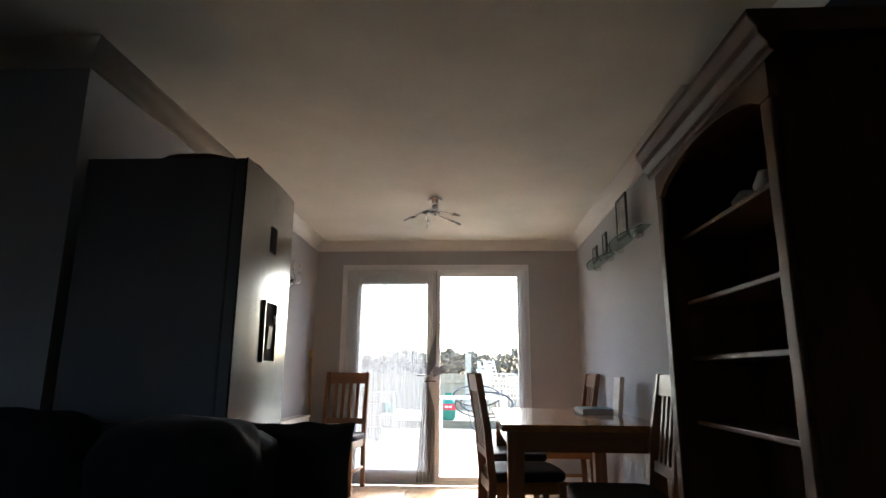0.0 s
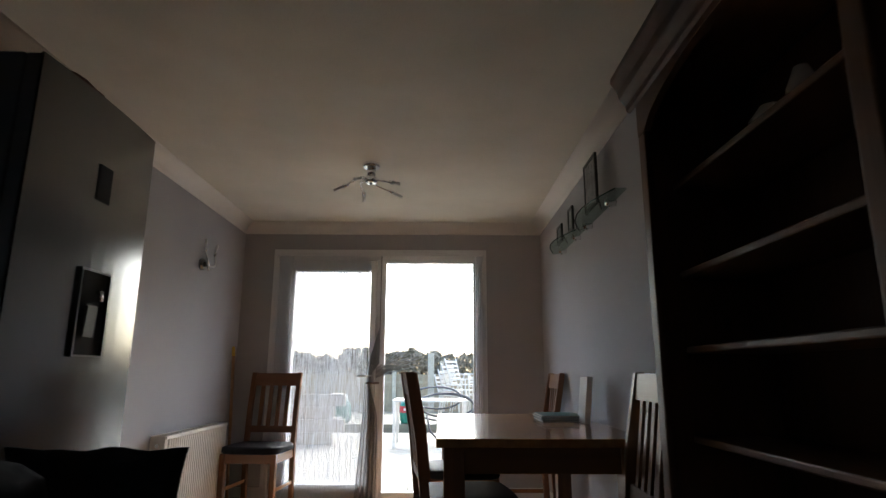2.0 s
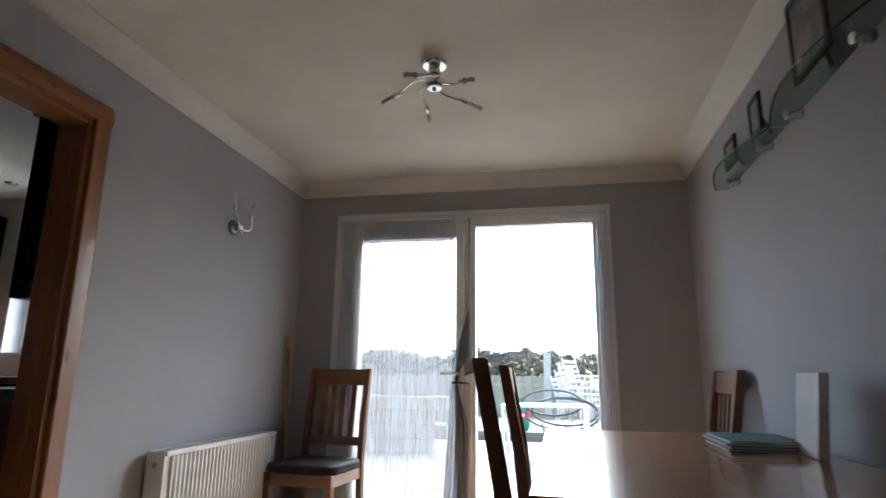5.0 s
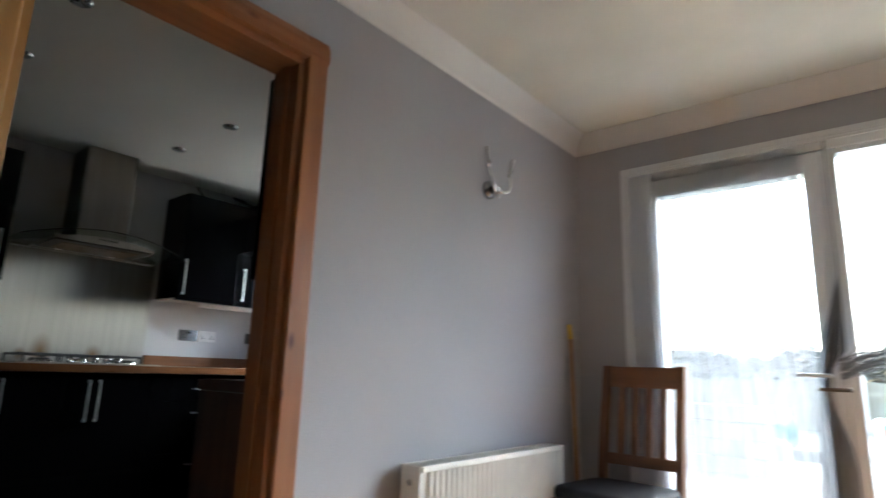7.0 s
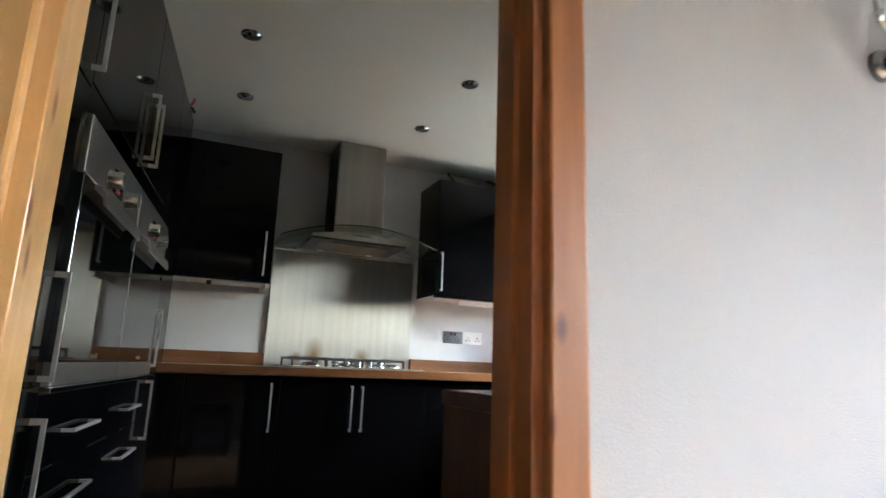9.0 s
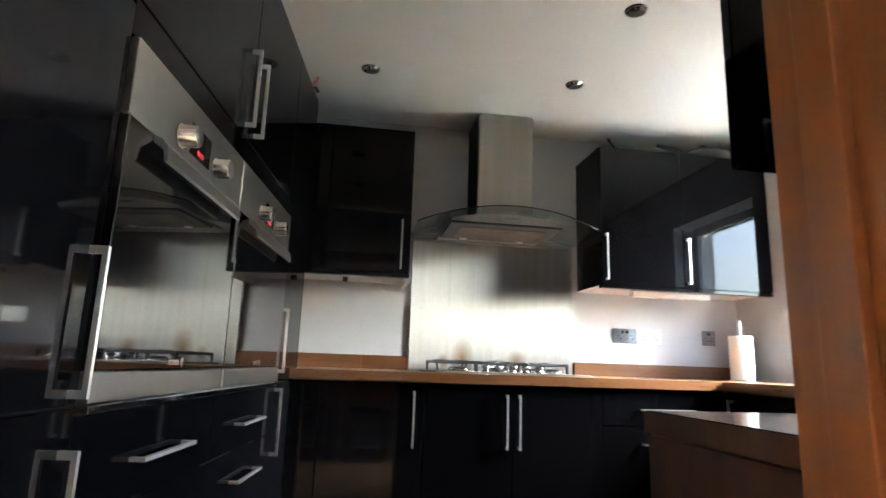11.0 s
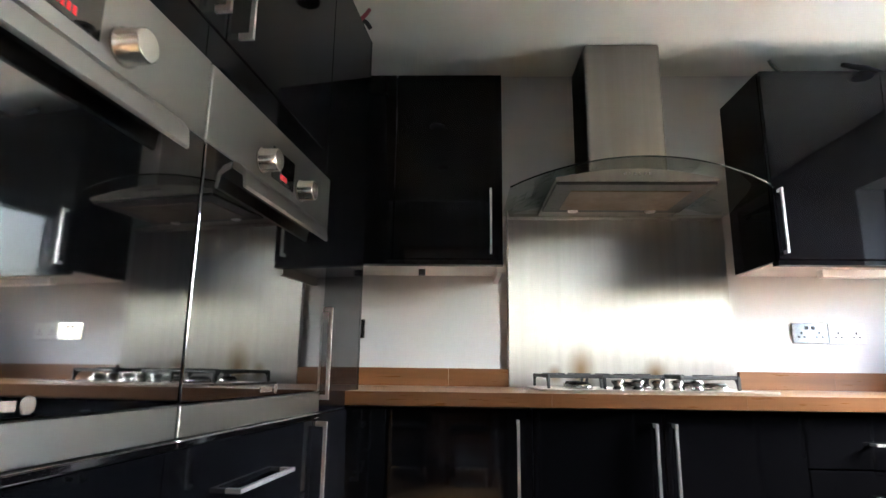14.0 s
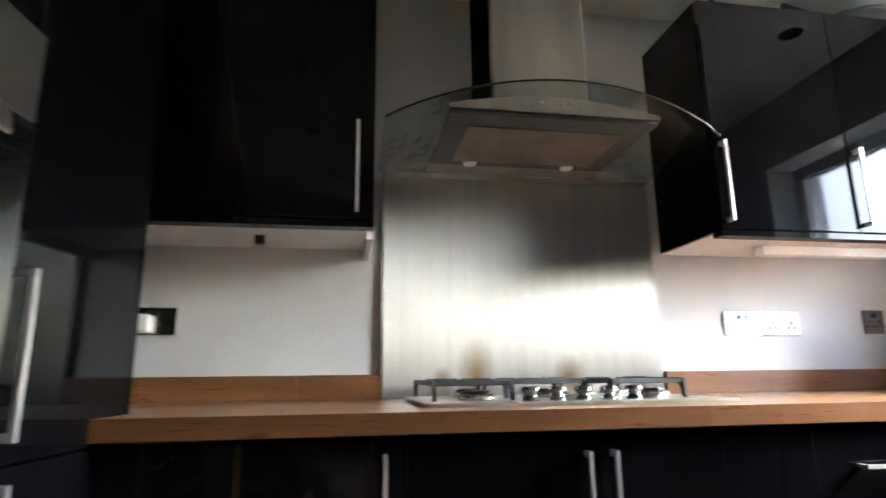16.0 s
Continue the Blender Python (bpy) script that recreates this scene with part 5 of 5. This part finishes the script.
def oven(a, b, label):
    o = run_thing("built_in_oven", label, "oven", "built-in ovens")
    c = (a + b) / 2
    w = (b - a) / 0.645
    part("body", B(a + 0.012, b - 0.012, -0.55, -0.006, 0.892, 1.483), BLACK_IN, o)
    pn = part("control_panel", B(a + 0.003, b - 0.003, -0.004, 0.012, 1.350, 1.484, bev=0.002), STEEL, o, "brushed steel control panel")
    part("display", B(c - 0.055, c + 0.055, 0.0125, 0.0145, 1.372, 1.438), BGLASS, pn)
    for k in range(4):
        part("led_digit", B(c - 0.016 + 0.009 * k, c - 0.0105 + 0.009 * k, 0.0146, 0.0150, 1.380, 1.391), LED, pn, "glowing red clock digit")
    for s in (-1, 1):
        x = c + s * 0.098
        part("knob", T([(x, 0.012, 1.390), (x, 0.016, 1.390), (x, 0.017, 1.390), (x, 0.046, 1.390), (x, 0.048, 1.390)], [0.026, 0.026, 0.0225, 0.0225, 0.020], n=24), SATIN, pn, "satin steel control knob")
    dr_ = part("oven_door", B(a + 0.003, b - 0.003, -0.004, 0.014, 0.939, 1.347, bev=0.002), BGLASS, o, "black glass oven door")
    part("door_handle", prism([(0.0145, 1.3465), (0.030, 1.340), (0.041, 1.326), (0.044, 1.300), (0.041, 1.296), (0.037, 1.298), (0.034, 1.321), (0.0145, 1.333)], "x", c - 0.212, c + 0.212, 0.0008), STEEL, dr_, "satin steel door handle")
    part("maker_badge", box(T([(c - 0.034, 0.0140, 0.9525), (c - 0.034, 0.0147, 0.9525)], 0.0095, n=16), c - 0.019, c + 0.034, 0.0141, 0.0147, 0.9470, 0.9575), SATIN, dr_, "small plain silver maker mark")
    part("door_base", B(a + 0.003, b - 0.003, -0.004, 0.015, 0.891, 0.937, bev=0.002), STEEL, dr_, "brushed steel strip under the glass")
    part("trim", B(a + 0.001, b - 0.001, -0.004, 0.019, 0.877, 0.889, bev=0.002), CHROME, o, "polished steel lower trim")
    return settle(o)


oven(Q1, Q2, "built-in single oven with steel controls and black glass")
oven(Q2, Q3, "built-in single oven with red clock and black glass")
clip = thing("plastic_clip", (-3.45, 3.02, 2.13), "pink and black plastic clip hanging over the larder top", "clip")
part("clip_arm", T(arc((-3.50, 3.12, 2.135), (-3.535, 3.158, 2.215), (0.01, 0.01, 0.0)), 0.007), PINK, clip)
part("clip_hook", T(arc((-3.50, 3.125, 2.139), (-3.54, 3.165, 2.145), (0, 0, 0.02)), 0.008), BPLASTIC, clip)


# ---- garden ----
solid("ground", B(-400, 400, 5.99, 900, -0.5, -0.14), GROUND, "dull grass ground beyond the garden", "ground")
pat = tagged(new("patio"), "pale paved patio outside the doors", "patio", kind="structure")
BASE["patio"] = Vector((0, 0, 0))
part("bed", B(-7, 7, 5.975, 12.46, -0.139, -0.112), STONE, pat)
slab = mesh_of("slab", B(-0.297, 0.297, -0.297, 0.297, -0.111, -0.07, bev=0.006, seg=1), PATIO)
for i in range(14):
    for j in range(10):
        piece("slab", slab, pat, -4.5 + 0.6 * i, 6.3 + 0.6 * j, -0.001 * ((i * 7 + j * 3) % 3))
step = thing("deck", (0, 13.8, 0), "raised weathered timber deck at the garden end", "deck", kind="structure")
part("fascia", B(-2.1, 0.3, 12.5, 12.54, -0.138, 0.04, bev=0.004), DECKM, step)
part("frame", B(-2.1, 4.5, 12.56, 16.4, -0.138, 0.015), DECKM, step)
for k in range(26):
    part("deck_board", B(-2.1, 4.5, 12.545 + 0.147 * k, 12.545 + 0.147 * k + 0.141, 0.02, 0.045, bev=0.003), DECKM, step)
fence = thing("fence", (0, 16.6, 0), "weathered timber panel fence with concrete posts", "fence")
bd = mesh_of("board", B(-0.062, 0.062, -0.008, 0.008, -0.13, 1.0), FENCEM)
for k in range(90):
    piece("board", bd, fence, -5.5 + 0.125 * k, 0.006 * (k % 2), 0.012 * math.sin(k * 1.7))
for x, hw, zt in ((-4.6, 0.05, 1.1), (-2.7, 0.05, 1.1), (-0.9, 0.05, 1.1), (0.08, 0.085, 1.55), (0.38, 0.055, 1.35), (2.8, 0.05, 1.1), (4.6, 0.05, 1.1)):
    part("post", B(x - hw, x + hw, 16.5, 16.575, -0.138, zt, bev=0.01), PALEPOST, fence)
part("rail", B(-5.5, 5.7, 16.575, 16.59, 0.15, 0.23), FENCEM, fence)
part("rail", B(-5.5, 5.7, 16.575, 16.59, 0.75, 0.83), FENCEM, fence)

hedge = thing("hedge", (0, 18.3, 0), "dark straggly hedge behind the fence", "hedge")
rng = random.Random(12)
lf = bmesh.new()
stems = bmesh.new()
for k in range(60):
    x = rng.uniform(-6, 6)
    h = 1.5 + 0.45 * noise.noise(Vector((x * 0.8, 2, 0))) + rng.uniform(-0.1, 0.15)
    y = rng.uniform(17.7, 18.9)
    pts = [Vector((x, y, -0.14)), Vector((x + rng.uniform(-0.2, 0.2), y, h * 0.6)), Vector((x + rng.uniform(-0.4, 0.4), y, h + 0.15))]
    tube(stems, pts, [0.03, 0.02, 0.005], n=5)
for k in range(14000):
    x = rng.uniform(-6.2, 6.2)
    top_ = 1.62 + 0.5 * noise.noise(Vector((x * 0.8, 2, 0))) + 0.18 * noise.noise(Vector((x * 3.1, 5, 0)))
    z = -0.1 + (top_ + 0.1) * rng.random() ** 0.5
    y = 18.3 + rng.uniform(-0.6, 0.6)
    c = Vector((x, y, z))
    a = Vector((rng.uniform(-1, 1), rng.uniform(-1, 1), rng.uniform(-1, 1))).normalized()
    b = a.orthogonal().normalized()
    s = rng.uniform(0.05, 0.11)
    lf.faces.new([lf.verts.new(c + a * s), lf.verts.new(c + b * s * 0.5), lf.verts.new(c - a * s), lf.verts.new(c - b * s * 0.5)])
part("stems", stems, TWIG, hedge)
tagged(part("leaves", lf, LEAF, hedge), kind="stuff")

# garden furniture
gt = thing("garden_table", (0.2, 10.0, -0.07), "white metal garden table on slim legs", "garden table")
gx0, gx1, gy0, gy1, gz = -0.40, 0.72, 9.7, 10.5, 0.62
part("tabletop", B(gx0, gx1, gy0, gy1, gz - 0.03, gz, bev=0.008), ALU, gt)
for x in (gx0 + 0.03, gx1 - 0.03):
    for y in (gy0 + 0.03, gy1 - 0.03):
        part("leg", B(x - 0.022, x + 0.022, y - 0.022, y + 0.022, -0.075, gz - 0.03), ALU, gt)
hs = thing("garden_hose", (0.45, 10.6, 0.5), "loops of grey garden hose lying against the table", "hose")
for k, (cx, cz, rr) in enumerate(((0.25, 0.62, 0.42), (0.42, 0.50, 0.46), (0.38, 0.46, 0.52))):
    part("hose_loop", T([(cx + rr * math.cos(a), 10.62 + 0.05 * k + 0.06 * math.sin(a * 2), cz + 0.42 * rr * math.sin(a)) for a in [2 * math.pi * i / 28 for i in range(29)]], 0.016, n=8), HOSE, hs)
part("hose_end", T([(0.1, 10.62, 0.35), (0.15, 10.6, 0.1), (0.3, 10.58, -0.06)], 0.016, n=8), HOSE, hs)


def garden_chair(parent_group, label):
    c = thing("garden_chair", (0, 0, 0), label, "garden chair", parent_group)
    for s in (-0.24, 0.24):
        part("side_frame", T([(s, -0.24, 0), (s, -0.22, 0.42), (s, -0.22, 0.62), (s, 0.12, 0.64), (s, 0.2, 0.42), (s, 0.28, 0.0)], 0.013, n=6), ALU, c)
        part("back_post", T([(s, 0.2, 0.42), (s, 0.34, 0.95)], 0.013, n=6), ALU, c)
    for k in range(6):
        part("seat_slat", B(-0.24, 0.24, -0.21 + 0.065 * k, -0.16 + 0.065 * k, 0.41, 0.425), ALU, c)
    for k in range(5):
        z = 0.52 + 0.085 * k
        y = 0.2 + 0.14 * (z - 0.42) / 0.53
        part("back_slat", B(-0.24, 0.24, y - 0.006, y + 0.006, z, z + 0.05), ALU, c)
    return c


GC = "pale blue-white metal garden chair in a stack"
g0 = garden_chair("stacked garden chairs", GC)
g0.matrix_basis = pose(0.62, 13.0, 0.046, 0, 0, 60)
for k in range(1, 4):
    copy_thing(g0, pose(0.62 + 0.07 * k, 13.0 + 0.05 * k, 0.046 + 0.11 * k, 0, 0, 60))
copy_thing(g0, pose(1.05, 13.5, 0.046, 0, 0, 200))


def gas_bottle(x, y, z, label, red):
    g = thing("gas_bottle", (x, y, z), label, "gas bottle", "gas bottles")
    r, h = 0.155, 0.46
    part("body", T([(x, y, z + 0.001), (x, y, z + 0.03), (x, y, z + 0.06), (x, y, z + h * 0.72), (x, y, z + h * 0.9), (x, y, z + h)], [r * 0.8, r * 0.85, r, r, r * 0.8, r * 0.3], n=24), GASGREEN, g)
    part("collar", T([(x, y, z + h * 0.96), (x, y, z + h * 1.2)], [r * 0.48, r * 0.5], n=18, caps=False), GASGREEN, g)
    part("valve", T([(x, y, z + h), (x, y, z + h * 1.12)], 0.02), SATIN, g)
    if red:
        part("label_band", T([(x, y, z + h * 0.45), (x, y, z + h * 0.72)], r + 0.002, n=24, caps=False), RED, g, "red and white label band")
        for k in range(2):
            part("label_mark", B(x - 0.07 + 0.08 * k, x - 0.01 + 0.08 * k, y - r - 0.006, y - r + 0.02, z + h * 0.54, z + h * 0.64), WPLASTIC, g)
    return g


gas_bottle(-0.33, 12.75, 0.046, "green gas bottle with red label on the deck", True)
gas_bottle(-1.63, 12.8, 0.046, "green gas bottle standing on the deck", False)

# block-built barbecue
bbq = thing("stone_planter", (-2.0, 10.2, -0.07), "low grey block-built planter on the patio", "planter")
blk = mesh_of("block", B(-0.21, 0.21, -0.09, 0.09, -0.092, 0.092, bev=0.008, seg=1), STONE)
for row in range(4):
    for k in range(3):
        piece("block", blk, bbq, -0.45 + 0.43 * k + 0.2 * (row % 2), 0.0, 0.095 + 0.19 * row)
    piece("block", blk, bbq, -0.66 + 0.43 * 0 + 0.2 * (row % 2), 0.3, 0.095 + 0.19 * row, 90)
    piece("block", blk, bbq, 0.62 + 0.2 * (row % 2) - 0.2, 0.3, 0.095 + 0.19 * row, 90)

# ---- floor planks ----
plank = mesh_of("plank", B(-0.0955, 0.0955, -0.632, 0.632, -0.0115, -0.0005, bev=0.001, seg=1), LAM)
for i in range(13):
    for j in range(7):
        y = -1.9 + 1.266 * j + 0.42 * (i % 3)
        if y + 0.633 < YE + 0.02:
            piece("plank", plank, floor_ob, -1.30 + 0.193 * i, y, 0.0)
